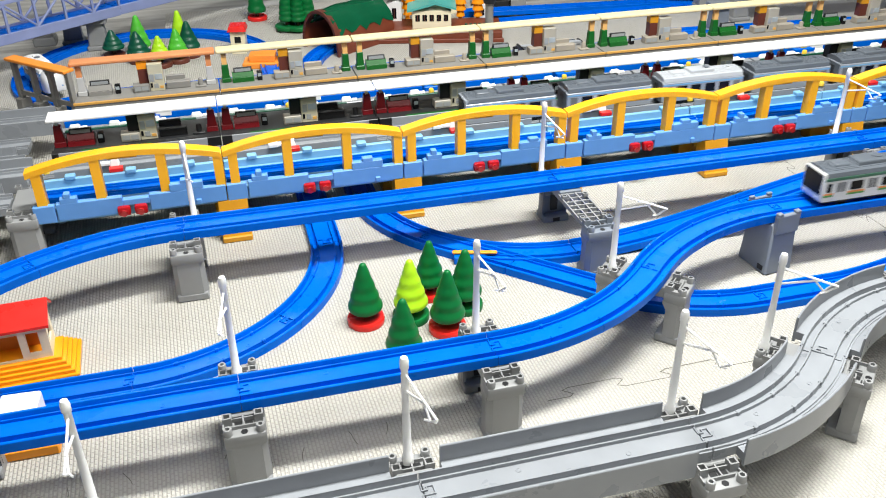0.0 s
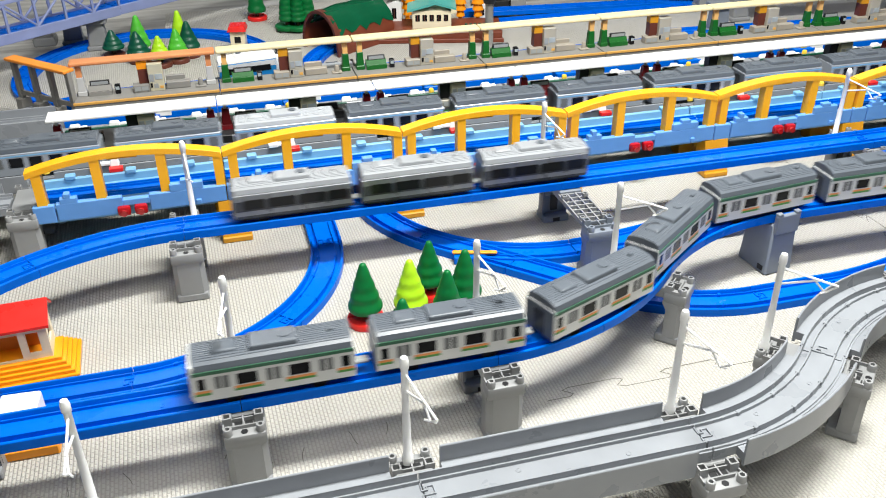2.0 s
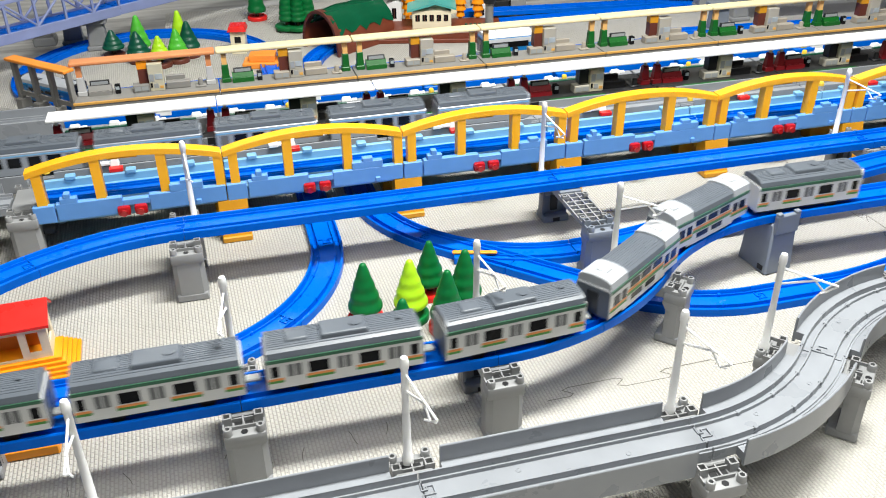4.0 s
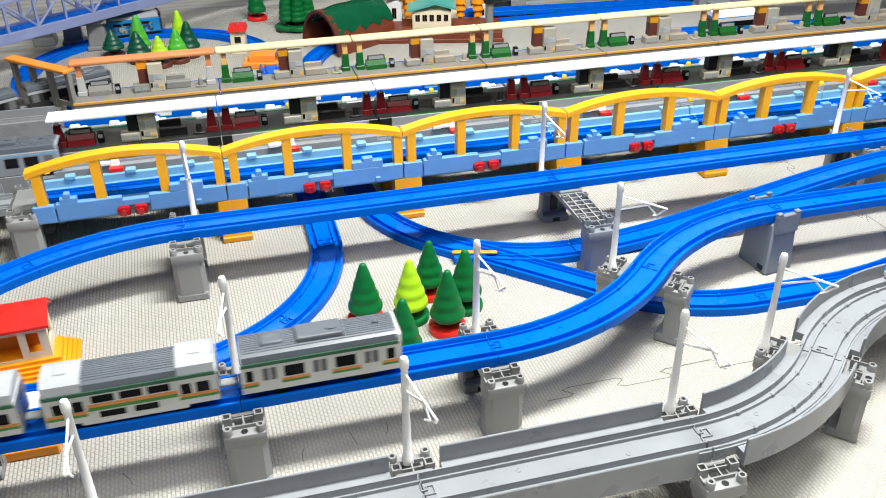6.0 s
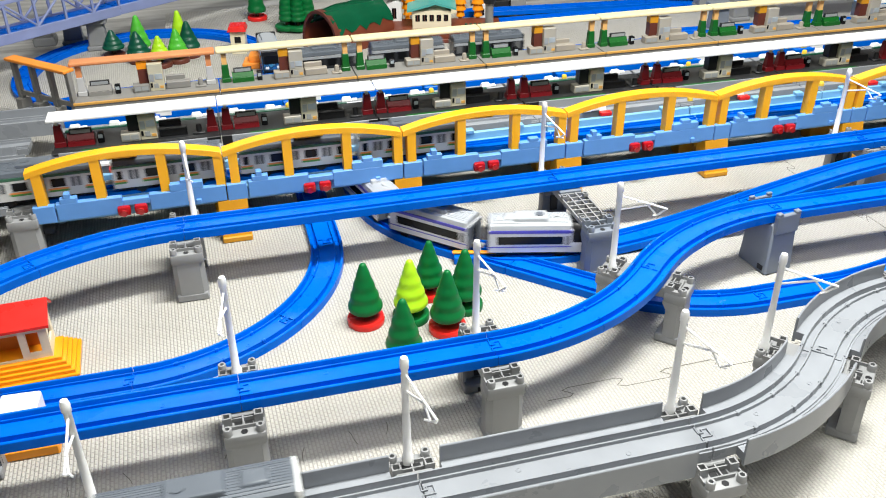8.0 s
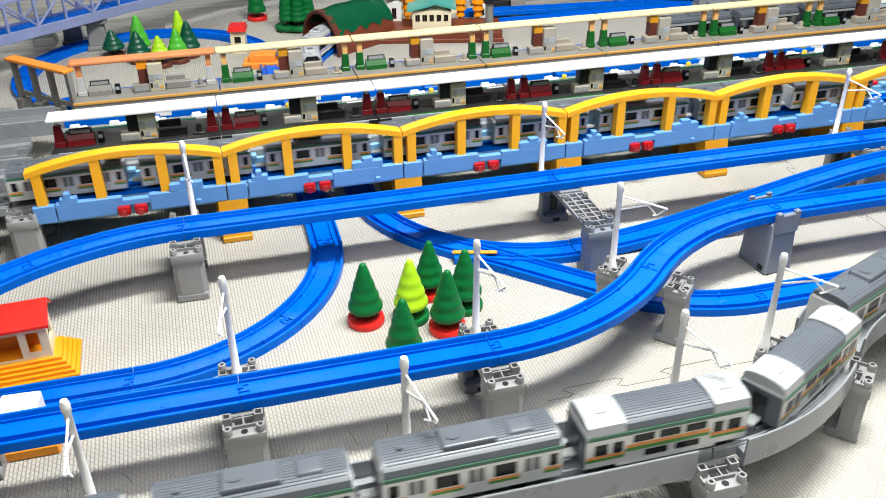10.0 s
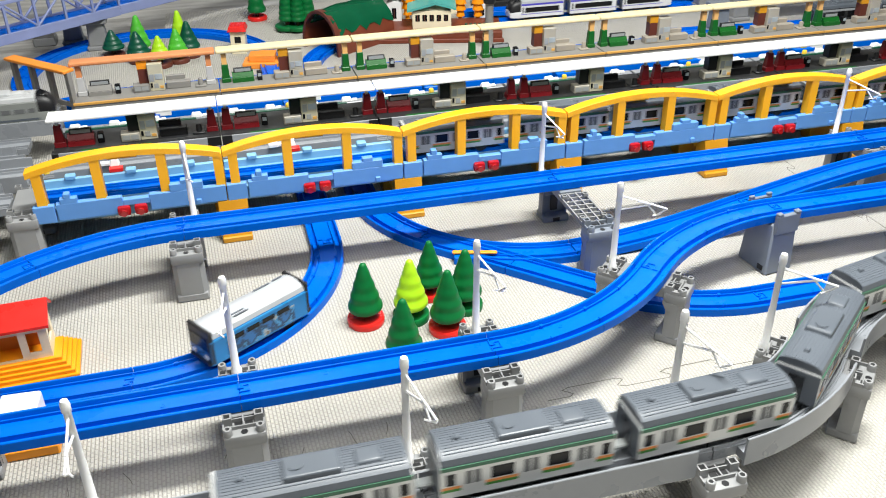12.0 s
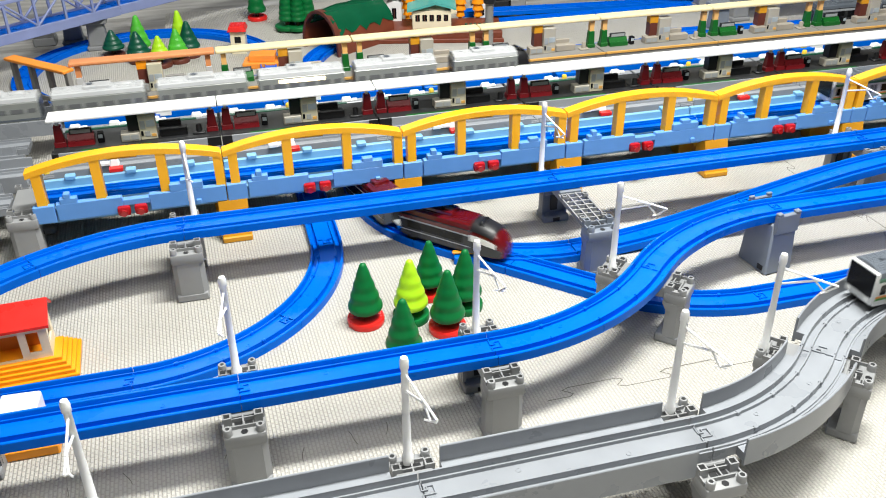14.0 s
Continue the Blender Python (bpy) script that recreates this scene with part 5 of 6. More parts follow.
def carriage(name, label, category, group, body, roof, stripes, windows, nose=0, deck2=False, face=None, roof_units=2, length=CAR_L, ribs=11, crown=0.55):
    """A toy carriage running towards +x: body, roof, windows, stripes, underframe, wheels, coupling. nose: +1 or -1 has a cab there."""
    ob = thing(name, None, label, category, group)
    half = CAR_W / 2
    z0, z1 = 0.0065, 0.0335
    hl = length / 2
    part("body", shell(bmesh.new(), length, half, z0, z1, 0.04), body, ob)
    prof = []
    n = 8
    for i in range(n + 1):
        a = math.pi * i / n
        prof.append((-(half - 0.0006) * math.cos(a) ** 1 if 0 < i < n else (-(half - 0.0006) if i == 0 else half - 0.0006), z1 + 0.0015 + 0.0085 * math.sin(a) ** crown))
    part("roof", sweep(bmesh.new(), [Matrix.Translation((-hl + 0.0012, 0, 0)), Matrix.Translation((hl - 0.0012, 0, 0))], prof), roof, ob, smooth=35)
    if ribs:
        bm = bmesh.new()
        for i in range(ribs):
            y = -0.0125 + i * 0.0025
            box(bm, -hl + 0.004, hl - 0.004, y - 0.0004, y + 0.0004, z1 + 0.0060, z1 + 0.0015 + 0.0085 * (1 - (y / (half - 0.0006)) ** 2) ** (crown / 2) + 0.00022)
        part("roof_ribs", bm, roof, ob)
    if deck2:
        unit_rows = []
        for k in (-1, 1):
            a, b = sorted((k * (hl - 0.0008), k * 0.27 * length))
            end = part("roof_end", sweep(bmesh.new(), [Matrix.Translation((a, 0, 0)), Matrix.Translation((b, 0, 0))], [(y * 1.012, z * 1.0 + (0.0022 if abs(y) < half * 0.9 else 0)) for y, z in prof]), ROOF_LIGHT, ob, "glossy white roof end", smooth=35)
            part("hatch", box(bmesh.new(), (a + b) / 2 - 0.005, (a + b) / 2 + 0.005, -0.006, 0.006, z1 + 0.0115, z1 + 0.0130, bevel=0.0006), ROOF_LIGHT, end)
        part("lower_deck_skirt", box(bmesh.new(), -0.31 * length, 0.31 * length, -half, half, 0.0028, z0 + 0.0004, bevel=0.0008), body, ob)
    elif roof_units == 0:
        unit_rows = []
    elif roof_units == 1:
        unit_rows = [(-0.020, 0.020)]
    else:
        unit_rows = [(-0.021, 0.019)]
        part("pantograph_base", box(bmesh.new(), hl - 0.037, hl - 0.017, -0.0080, 0.0080, z1 + 0.0085, z1 + 0.0118, bevel=0.0014, taper=0.86, seg=2), roof, ob, smooth=40)
        part("vent", box(bmesh.new(), -hl + 0.014, -hl + 0.019, -0.0022, 0.0022, z1 + 0.0085, z1 + 0.0122, bevel=0.0008), roof, ob)
    for a, b in unit_rows:
        unit = part("roof_unit", box(bmesh.new(), a, b, -0.0108, 0.0108, z1 + 0.0080, z1 + 0.0132, bevel=0.0013, taper=0.93, seg=2), ROOF_LIGHT if deck2 else roof, ob)
        if b - a > 0.03:
            part("fan_grille", lathe(bmesh.new(), [(0.005, z1 + 0.0134), (0.005, z1 + 0.0141), (0.002, z1 + 0.0141)], 14, Matrix.Translation((a + 0.010, 0, 0))), ROOF, unit)
    for side in (-1, 1):
        y0, y1 = sorted((side * (half - 0.001), side * (half + 0.00035)))
        for a, b, zz0, zz1, dark in windows:
            part("window", box(bmesh.new(), a * length, b * length, y0, y1, zz0, zz1, bevel=0.0), GLASS_DARK if dark else BLIND, ob)
        for zz0, zz1, mt, *span in stripes:
            sa, sb = (span[0] * length, span[1] * length) if span else (-hl + 0.0006, hl - 0.0006)
            part("stripe", box(bmesh.new(), sa, sb, min(side * (half - 0.001), side * (half + 0.0002)), max(side * (half - 0.001), side * (half + 0.0002)), zz0, zz1), mt, ob)
    part("underframe", box(bmesh.new(), -hl + 0.006, hl - 0.006, -half + 0.004, half - 0.004, 0.0025, z0 + 0.0005), BLACK, ob)
    for dx in (-0.034, 0.034):
        for side in (-1, 1):
            bm = bmesh.new()
            rod(bm, (dx, side * 0.0135 - 0.0012, 0.0055), (dx, side * 0.0135 + 0.0012, 0.0055), 0.0078, 14)
            part("wheel", bm, BLACK, ob)
    if nose >= 0:
        part("coupling", box(bmesh.new(), -hl - 0.013, -hl + 0.004, -0.0042, 0.0042, 0.0060, 0.0095, bevel=0.001), CLEAR, ob, "pale plastic coupling")
    if nose in (1, -1):
        fx = hl * nose
        bm = box(bmesh.new(), min(fx - nose * 0.003, fx + nose * 0.0022), max(fx - nose * 0.003, fx + nose * 0.0022), -half + 0.0008, half - 0.0008, z0, z1 + 0.0068, bevel=0.002, seg=2)
        cab = part("cab_front", bm, body, ob, smooth=40)
        bm = box(bmesh.new(), min(fx + nose * 0.001, fx + nose * 0.0027), max(fx + nose * 0.001, fx + nose * 0.0027), -half + 0.0025, half - 0.0025, z0 + 0.0075, z1 + 0.0055, bevel=0.0006)
        part("windscreen", bm, GLASS_DARK, cab, "black cab windscreen")
        for side in (-1, 1):
            part("headlight", box(bmesh.new(), min(fx + nose * 0.001, fx + nose * 0.0028), max(fx + nose * 0.001, fx + nose * 0.0028), side * 0.011 - 0.0025, side * 0.011 + 0.0025, z0 + 0.003, z0 + 0.0055), WHITE, cab)
    elif nose == 0:
        for k in (-1, 1):
            wall = part("end_wall", box(bmesh.new(), min(k * hl, k * (hl + 0.0006)), max(k * hl, k * (hl + 0.0006)), -half + 0.001, half - 0.001, z0, z1 + 0.001), ROOF, ob, "dark grey end wall")
            # A charcoal patch paints the shade in the gap between cars.
            part("end_shade", box(bmesh.new(), min(k * hl, k * (hl + 0.0010)), max(k * hl, k * (hl + 0.0010)), -0.006, 0.006, z0 + 0.001, z1 - 0.003), CHARCOAL, wall, "charcoal patch for the shade between cars")
    return ob


SUBURB_WIN = [(a - 0.5, b - 0.5, 0.0182, 0.0284, 1) for a, b in ((0.035, 0.085), (0.285, 0.415), (0.61, 0.735), (0.925, 0.97))]
SUBURB_WIN += [(c + k * 0.048 - 0.5 - 0.019, c + k * 0.048 - 0.5 + 0.019, 0.0172, 0.0288, 0) for c in (0.185, 0.512, 0.825) for k in (-0.5, 0.5)]
SUBURB_STRIPES = [(0.0314, 0.0346, EAVES_GREEN)] + [(z0, z1, m, a - 0.5, b - 0.5) for a, b in ((0.008, 0.118), (0.255, 0.440), (0.580, 0.755), (0.895, 0.992)) for z0, z1, m in ((0.0146, 0.0168, STRIPE_ORANGE), (0.0122, 0.0145, STRIPE_GREEN))]
GREY_WIN = [(a, b, 0.0165, 0.0285, d) for a, b, d in ((-0.46, -0.38, 0), (-0.33, -0.20, 1), (-0.15, -0.03, 1), (0.03, 0.15, 1), (0.20, 0.33, 1), (0.38, 0.46, 0))]
DECK_WIN = [(a, b, 0.0235, 0.0300, 1) for a, b in ((-0.22, -0.09), (-0.06, 0.07), (0.10, 0.23))] + [(a, b, 0.0090, 0.0145, 1) for a, b in ((-0.14, 0.0), (0.05, 0.20))] + [(a, b, 0.0175, 0.0270, 1) for a, b in ((-0.45, -0.37), (-0.34, -0.28), (0.28, 0.34), (0.37, 0.45))]
EXPRESS_WIN = [(a, b, 0.0170, 0.0270, 1) for a, b in ((-0.40, 0.40),)] + [(-0.47, -0.43, 0.016, 0.028, 0)]
DARK_WIN = [(a, b, 0.0170, 0.0280, 1) for a, b in ((-0.46, -0.30), (-0.27, -0.05), (-0.01, 0.21), (0.25, 0.42))]


def bullet_nose(ob, length, body, trim, glass, stretch=0.045, k=1, drop=0.030, blunt=0.62, side_body=None, cowl=None, flash=None):
    """A tapered nose in front of a carriage body; side_body covers its lower flanks."""
    half = CAR_W / 2

    def hull(bm, lo, hi, grow, reach=1.0, ring=((-1, 0), (-1, 0.50), (-0.94, 0.70), (-0.80, 0.87), (-0.4, 1), (0.4, 1), (0.80, 0.87), (0.94, 0.70), (1, 0.50), (1, 0))):
        rings = []
        for i in range(11):
            u = reach * i / 10
            w = half * (1 - blunt * u ** 2.4) + grow
            top = 0.0425 - drop * u ** 1.7
            bot = 0.0062 + 0.0015 * u
            x = k * (length / 2 - 0.001 + stretch * math.sin(u * math.pi / 2) ** 0.8)
            rings.append([bm.verts.new((x + k * grow, w * y, bot + (top - bot) * (lo + (hi - lo) * z))) for y, z in ring])
        for a, b in zip(rings, rings[1:]):
            for i in range(len(ring)):
                bm.faces.new((a[i], a[(i + 1) % len(ring)], b[(i + 1) % len(ring)], b[i]))
        bm.faces.new(rings[-1])
        bm.faces.new(rings[0])
        return bm

    part("nose", hull(bmesh.new(), 0.0, 1.0, 0.0), body, ob, smooth=60)
    if side_body:
        part("nose_skirt", hull(bmesh.new(), 0.0, 0.62, 0.0004), side_body, ob, smooth=60)
    if cowl:
        part("nose_cowl", hull(bmesh.new(), 0.0, 1.012, 0.0005, 0.44, ((-0.9, 0.76), (-0.80, 0.88), (-0.4, 1.01), (0.4, 1.01), (0.80, 0.88), (0.9, 0.76))), cowl, ob, "black nose cowl", smooth=60)
        for side in (-1, 1):
            part("flash", hull(bmesh.new(), 0.0, 1.0, 0.0009, 0.50, ((side * 0.99, 0.44), (side * 1.0, 0.50), (side * 0.955, 0.66), (side * 0.9, 0.62), (side * 0.9, 0.44))), flash, ob, "pale swept flash", smooth=60)
            part("cheek", hull(bmesh.new(), 0.0, 1.0, 0.0006, 0.70, ((side * 1.0, 0.03), (side * 1.0, 0.43), (side * 0.9, 0.43), (side * 0.9, 0.03))), CHARCOAL, ob)
    bm = bmesh.new()
    m = Matrix.Translation((k * (length / 2 + stretch * 0.34), 0, 0.0425 - drop * 0.10)) @ Matrix.Rotation(radians(k * 30), 4, "Y")
    box(bm, -0.008, 0.008, -0.0105, 0.0105, -0.004, 0.0010, bevel=0.0015, m=m)
    part("windscreen", bm, glass, ob, "dark sloping windscreen", smooth=40)
    for side in (-1, 1):
        part("nose_lamp", box(bmesh.new(), -0.004, 0.004, -0.0014, 0.0014, -0.0012, 0.0012, m=Matrix.Translation((k * (length / 2 + stretch * 0.80), side * half * 0.62, 0.0165)) @ Matrix.Rotation(-side * k * 0.6, 4, "Z")), trim, ob)


def key_car(ob, way, front, pitch_index, pitch, sign, length=CAR_L, wheelbase=0.068, lift=0.0):
    """Rows for one carriage: front(t) is the place along the way of the train's head; sign +1 runs with the way."""
    rows = []
    for i in range(0, 57):
        t = i * 0.25
        s = front(t) - sign * (length / 2 + pitch_index * pitch)
        a = way.at(s + sign * wheelbase / 2)
        b = way.at(s - sign * wheelbase / 2)
        p, q = Vector(a[:3]), Vector(b[:3])
        d = (p - q).normalized()
        yaw, tilt = math.atan2(d.y, d.x), math.asin(max(-1, min(1, d.z)))
        c = (p + q) / 2
        rows.append((t, Matrix.Translation((c.x, c.y, c.z + lift)) @ Matrix.Rotation(yaw, 4, "Z") @ Matrix.Rotation(-tilt, 4, "Y")))
    walk(ob, rows)


def course(*knots, least=-9.0, most=9.0):
    """Distance against time through the knots, straight between them and beyond; the train waits at least and most."""
    def f(t):
        return min(most, max(least, g(t)))

    def g(t):
        k = list(knots)
        if t <= k[0][0]:
            a, b = k[0], k[1]
        elif t >= k[-1][0]:
            a, b = k[-2], k[-1]
        else:
            a, b = next((p, q) for p, q in zip(k, k[1:]) if p[0] <= t <= q[0])
        return a[1] + (b[1] - a[1]) * (t - a[0]) / (b[0] - a[0])
    return f


# the suburban cars: one of each, then copies
def suburban(group, nose=0, deck2=False):
    lab = ("double-deck " if deck2 else "") + "silver toy carriage with green and orange stripes" + (" and black cab front" if nose else "")
    return carriage("train_carriage", lab, "toy train", group, STEEL, ROOF, SUBURB_STRIPES if not deck2 else [SUBURB_STRIPES[0], (0.0193, 0.0222, STRIPE_ORANGE, -0.26, 0.26), (0.0160, 0.0192, STRIPE_GREEN, -0.26, 0.26)] + [(z, z + 0.0025, m, a, b) for a, b in ((-0.495, -0.265), (0.265, 0.495)) for z, m in ((0.0145, STRIPE_ORANGE), (0.0119, STRIPE_GREEN))], DECK_WIN if deck2 else SUBURB_WIN, nose, deck2)


def run_of(make, n, pattern):
    """n carriages: pattern(i) names the kind; each kind is built once and then copied."""
    made, cars = {}, []
    for i in range(n):
        k = pattern(i)
        if k not in made:
            made[k] = make(k)
            cars.append(made[k])
        else:
            cars.append(copy_thing(made[k], Matrix()))
    return cars


TRAINS = []


def add_train(make, n, pattern, way, front, pitch, sign, **kw):
    cars = run_of(make, n, pattern)
    TRAINS.append((cars, way, front, pitch, sign, kw))


def kind_suburb(group):
    return lambda k: suburban(group, {"head": 1, "tail": -1}.get(k, 0), k == "deck")


add_train(kind_suburb("near viaduct train"), 10, lambda i: "head" if i == 0 else "tail" if i == 9 else "deck" if i in (7, 8) else "mid",
          way_near, course((0.0, 1.76), (0.5, 1.548), (1.5, 1.218), (2.0, 1.04), (3.0, 0.688), (5.3, -0.045), (6.0, -0.2325), (6.5, -0.3675), (14, -2.4), least=-0.85), 0.1455, -1)
add_train(kind_suburb("grey viaduct train"), 9, lambda i: "head" if i == 0 else "tail" if i == 8 else "deck" if i in (1, 2) else "mid",
          way_grey, course((7.8, 0.944), (8.0, 1.006), (10.5, 1.778), (11.5, 2.083), (12.0, 2.245), (12.5, 2.408), (13.0, 2.56), (14.0, 2.86), least=0.40), 0.1455, 1)


def kind_grey(group, blue=True):
    return lambda k: carriage("train_carriage", "silver-grey toy carriage with " + ("pale roof" if k == "pale" else "grey roof") + " and blue-grey windows", "toy train", group, STEEL_BLUE, ROOF_LIGHT if k == "pale" else ROOF, [(0.0300, 0.0318, PALEBLUE)] if blue else [], GREY_WIN, {"head": 1, "tail": -1}.get(k, 0))


add_train(kind_grey("station line train"), 9, lambda i: "head" if i == 0 else "tail" if i == 8 else "pale" if i == 2 else "mid",
          way_mid, course((0.0, 1.81), (0.8, 1.575), (1.5, 1.36), (3.0, 0.92), (5.3, 0.20), (14, -2.3), least=-0.15), 0.1455, -1)
BRIDGE_WAY = Way(-1.7, BRIDGE_Y, 0, [(3.8,)], [(0, 0.0665)])
add_train(kind_suburb("bridge train"), 9, lambda i: "head" if i == 0 else "tail" if i == 8 else "mid",
          BRIDGE_WAY, course((7.5, 1.62), (8.2, 1.84), (11.6, 2.88), (13.2, 3.37), (14, 3.62), least=1.10), 0.1455, 1)


def kind_dark(k):
    return carriage("train_carriage", "dark silver toy carriage with black window band" + (" and black cab front" if k != "mid" else ""), "toy train", "far viaduct train", DARK_SILVER, ROOF_MID, [(0.0150, 0.0270, CHARCOAL), (0.0065, 0.0095, CHARCOAL)], DARK_WIN, {"head": 1, "tail": -1}.get(k, 0))


add_train(kind_dark, 3, lambda i: ("head", "mid", "tail")[i], way_far, course((0.5, 1.128), (1.0, 1.334), (1.5, 1.56), (2.0, 1.81), (2.5, 2.045), (3.0, 2.29), (14, 7.2), most=3.0), 0.140, 1)


def kind_express(k):
    ob = carriage("train_carriage", "white toy express carriage with violet stripe and black windows", "toy train", "white express train", EXPRESS_WHITE, ROOF_LIGHT, [(0.0310, 0.0345, STRIPE_VIOLET), (0.0130, 0.0142, STRIPE_VIOLET)], EXPRESS_WIN, 0, length=0.095 if k != "mid" else 0.106)
    if k != "mid":
        bullet_nose(ob, 0.095, BLACK, WHITE, GLASS_DARK, 0.024, 1 if k == "head" else -1, drop=0.016, blunt=0.30, side_body=EXPRESS_WHITE)
    return ob


add_train(kind_express, 3, lambda i: ("head", "mid", "tail")[i], way_ramp, course((6.5, LEAD + 0.612), (7.0, LEAD + 0.374), (7.5, LEAD + 0.179), (7.8, LEAD + 0.058), (8.2, 2.158), (10.4, 1.31), (12.0, 0.825), (14, 0.22), least=0.36, most=LEAD + 1.5), 0.116, -1, length=0.143)


def kind_red(k):
    """Dark red roof over charcoal sides; the end cars have a long swept nose with a pale flash."""
    n = 0.095 if k != "mid" else 0.108
    ob = carriage("train_carriage", "glossy dark red toy express carriage with charcoal sides", "toy train", "red express train", CHARCOAL, TRAIN_RED, [(0.0290, 0.0335, TRAIN_RED), (0.0268, 0.0289, ROOF_LIGHT), (0.0130, 0.0142, ROOF_LIGHT)], EXPRESS_WIN[:1], 0, roof_units=1, length=n)
    g = 1 if k == "tail" else -1
    part("gold_band", box(bmesh.new(), g * (n / 2 - 0.009) - 0.005, g * (n / 2 - 0.009) + 0.005, -0.0125, 0.0125, 0.0405, 0.0442, bevel=0.0008), GOLD, ob, "gold band across the roof")
    if k != "mid":
        d = 1 if k == "head" else -1
        bullet_nose(ob, n, TRAIN_RED, WHITE, GLASS_DARK, 0.043, d, drop=0.029, blunt=0.60, cowl=BLACK, flash=WHITE)
    return ob


add_train(kind_red, 3, lambda i: ("head", "mid", "tail")[i], way_points, course((12.5, LEAD + 0.499), (13.2, LEAD + 0.183), (14.0, LEAD - 0.151), most=LEAD + 1.05), 0.12, -1, length=0.176)


def kind_silver(k):
    ob = carriage("train_carriage", "silver-white toy express carriage with pale grey sides" + (" and added glowing strips" if k == "lit" else ""), "toy train", "platform express train", DULL_SILVER, PALE_ROOF, [(0.0080, 0.0110, ROOF)], [(a, b, 0.0190, 0.0255, 0) for a, b, *_ in GREY_WIN], 0, length=0.105 if k == "head" else 0.128)
    if k == "head":
        bullet_nose(ob, 0.105, BLACK, WHITE, GLASS_DARK, 0.024, 1, drop=0.018, blunt=0.35, side_body=DULL_SILVER)
    # Added glowing strips stand in for bright lights at a coupling.
    if k == "lit":
        for side in (-1, 1):
            part("glow_strip", box(bmesh.new(), -0.034, 0.034, min(side * 0.0170, side * 0.0186), max(side * 0.0170, side * 0.0186), 0.026, 0.0315), GLOW_STRIP, ob, "added glowing strip on the carriage side")
    return ob


def kind_dim(k):
    return carriage("train_carriage", "grey and black toy carriage with pale roof", "toy train", "grey express train", CHARCOAL, ROOF, [(0.0295, 0.0335, ROOF_LIGHT)], GREY_WIN, 1 if k == "head" else 0)


def kind_express_small(k):
    ob = carriage("train_carriage", "white and blue toy express carriage", "toy train", "blue express train", TRAM_BLUE, WHITE, [(0.0240, 0.0335, EXPRESS_WHITE)], EXPRESS_WIN[:1], 0, length=0.095 if k == "head" else 0.106)
    if k == "head":
        bullet_nose(ob, 0.095, EXPRESS_WHITE, TRAM_BLUE, BLACK, 0.024, 1)
    return ob


add_train(kind_silver, 6, lambda i: "head" if i == 0 else "lit" if i == 2 else "mid", way_back, course((12.0, 1.252), (12.5, 1.44), (13.2, 1.685), (14.0, 1.97), least=0.96), 0.1455, 1)
add_train(kind_dim, 3, lambda i: "head" if i == 0 else "mid", way_behind, course((6.0, 0.27), (7.5, 0.80), (9.0, 1.33), least=-0.05, most=2.0), 0.1455, 1)
way_cut = Way(-0.52, 0.80, 270, [(0.10,), (0.21, 90), (2.0,)], [(0, LO), (0.40, LO), (0.60, 0.030), (3, 0.030)])
add_train(kind_express_small, 1, lambda i: "head", way_cut, course((0.0, 0.26), (0.9, 0.44), (1.8, 0.61), (3.2, 0.93), most=1.9), 0.116, 1, length=0.143)


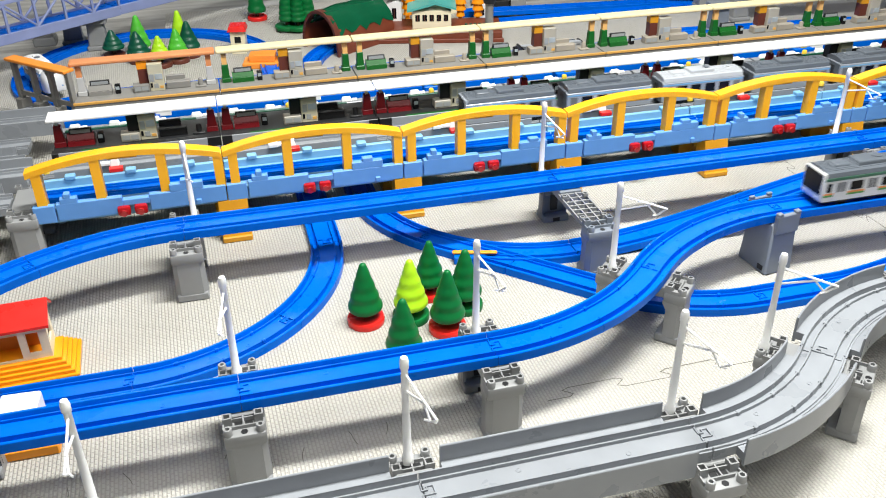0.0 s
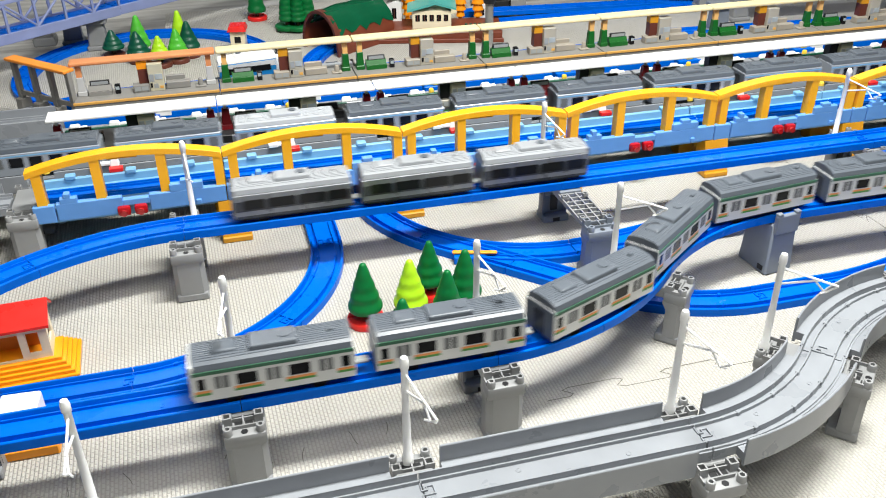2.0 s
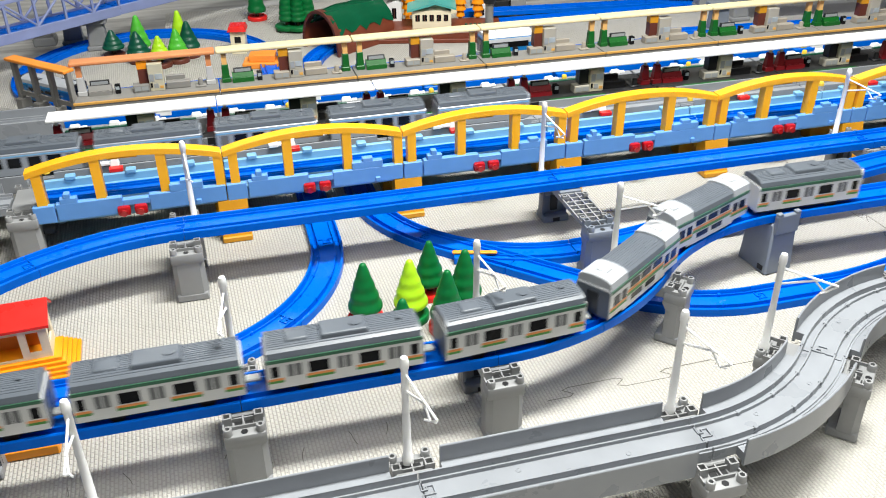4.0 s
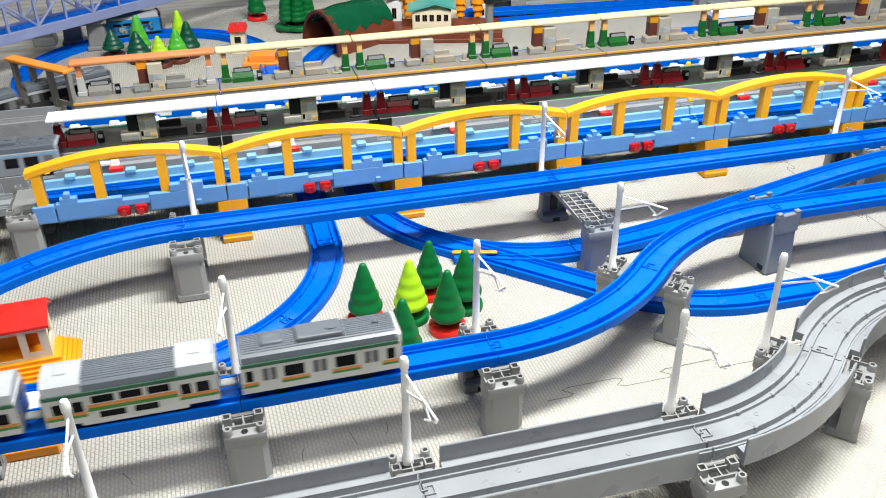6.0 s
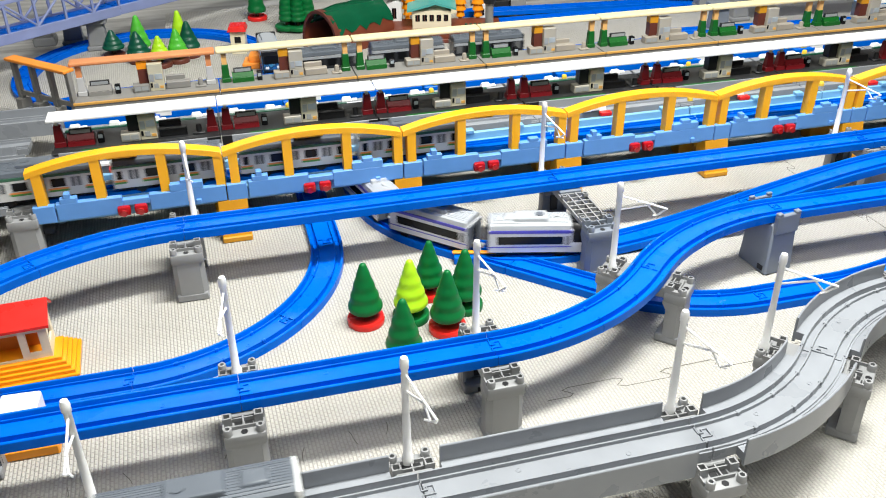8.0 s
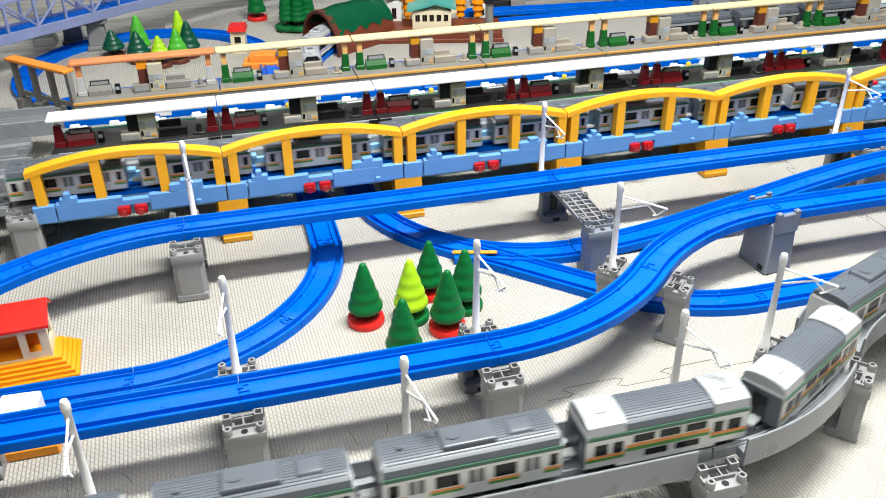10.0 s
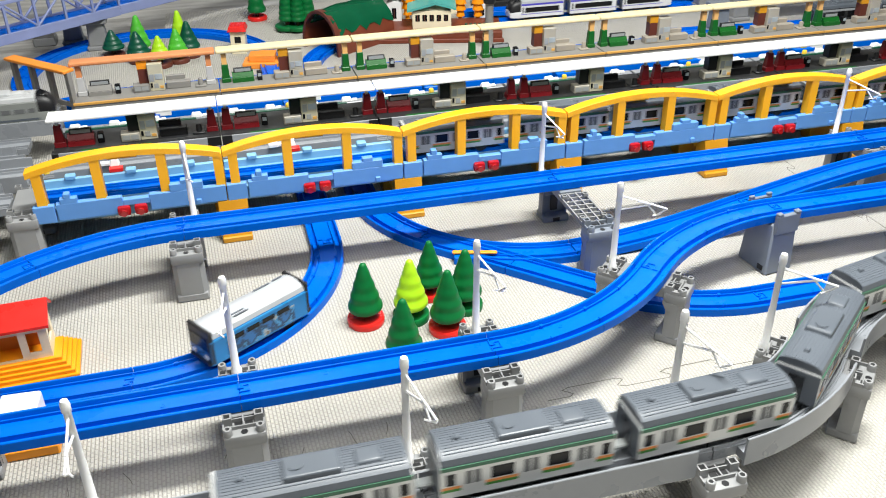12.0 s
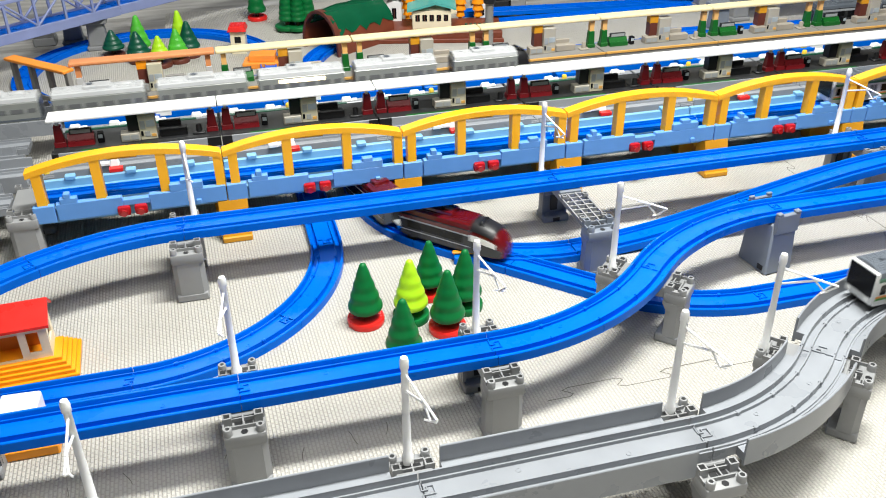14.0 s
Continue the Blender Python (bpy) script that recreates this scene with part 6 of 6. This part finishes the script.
# the little decorated tram on the loop and floor line
def tram():
    ob = carriage("tram", "blue toy tram with picture panels and white roof", "toy tram", "", TRAM_BLUE, ROOF_LIGHT, [(0.0318, 0.0336, TRAM_STRIPE)], [], -2, roof_units=0, length=0.120, ribs=0, crown=0.6)
    for x0, x1, y in ((-0.050, -0.038, -0.011), (-0.033, -0.013, -0.010), (0.012, 0.030, 0.007), (0.010, 0.026, 0.011)):
        part("roof_slot", box(bmesh.new(), x0, x1, y - 0.0008, y + 0.0008, 0.0428, 0.0438), ROOF, ob, "dark roof slot")
    h = CAR_W / 2
    for side in (-1, 1):
        part("picture_panel", box(bmesh.new(), -0.040, 0.042, min(side * 0.0170, side * (h + 0.0003)), max(side * 0.0170, side * (h + 0.0003)), 0.0085, 0.0262), PRINT, ob, "busy blue picture print")
        for i in range(4):
            x = -0.034 + i * 0.0185
            part("window", box(bmesh.new(), x, x + 0.0155, min(side * 0.0170, side * (h + 0.0005)), max(side * 0.0170, side * (h + 0.0005)), 0.0235, 0.0285), GLASS_DARK, ob)
    for k in (-1, 1):
        part("end_mask", box(bmesh.new(), min(k * 0.0555, k * 0.0605), max(k * 0.0555, k * 0.0605), -h - 0.0002, h + 0.0002, 0.0070, 0.0436, bevel=0.0012), BLACK, ob, "black end frame")
        part("front_print", box(bmesh.new(), min(k * 0.0598, k * 0.0609), max(k * 0.0598, k * 0.0609), -0.0155, 0.0155, 0.0090, 0.0205), PRINT, ob)
    for k in (-1, 1):
        part("windscreen", box(bmesh.new(), min(k * 0.0598, k * 0.0611), max(k * 0.0598, k * 0.0611), -0.014, 0.014, 0.020, 0.0355, bevel=0.0003), GLASS_DARK, ob)
        part("bumper", box(bmesh.new(), min(k * 0.0598, k * 0.0625), max(k * 0.0598, k * 0.0625), -0.016, 0.016, 0.0065, 0.0100), BLACK, ob)
        for side in (-1, 1):
            part("headlight", box(bmesh.new(), min(k * 0.0598, k * 0.0613), max(k * 0.0598, k * 0.0613), side * 0.010 - 0.003, side * 0.010 + 0.003, 0.0115, 0.0160), WHITE, ob)
    return ob


TRAM = tram()


def motions():
    for cars, way, front, pitch, sign, kw in TRAINS:
        for i, car in enumerate(cars):
            key_car(car, way, front, i, pitch, sign, **kw)
    key_car(TRAM, way_tram, course((1.8, 0.55), (3.0, 0.80), (5.3, 1.345), (6.0, 1.52), (6.5, 1.645), (7.0, 1.76), (7.5, 1.85), (11.0, 2.603), (11.5, 2.735), (12.1, 2.862), (12.5, 2.972), (14, 3.34)), 0, 0.1, 1, length=0.123)


motions()
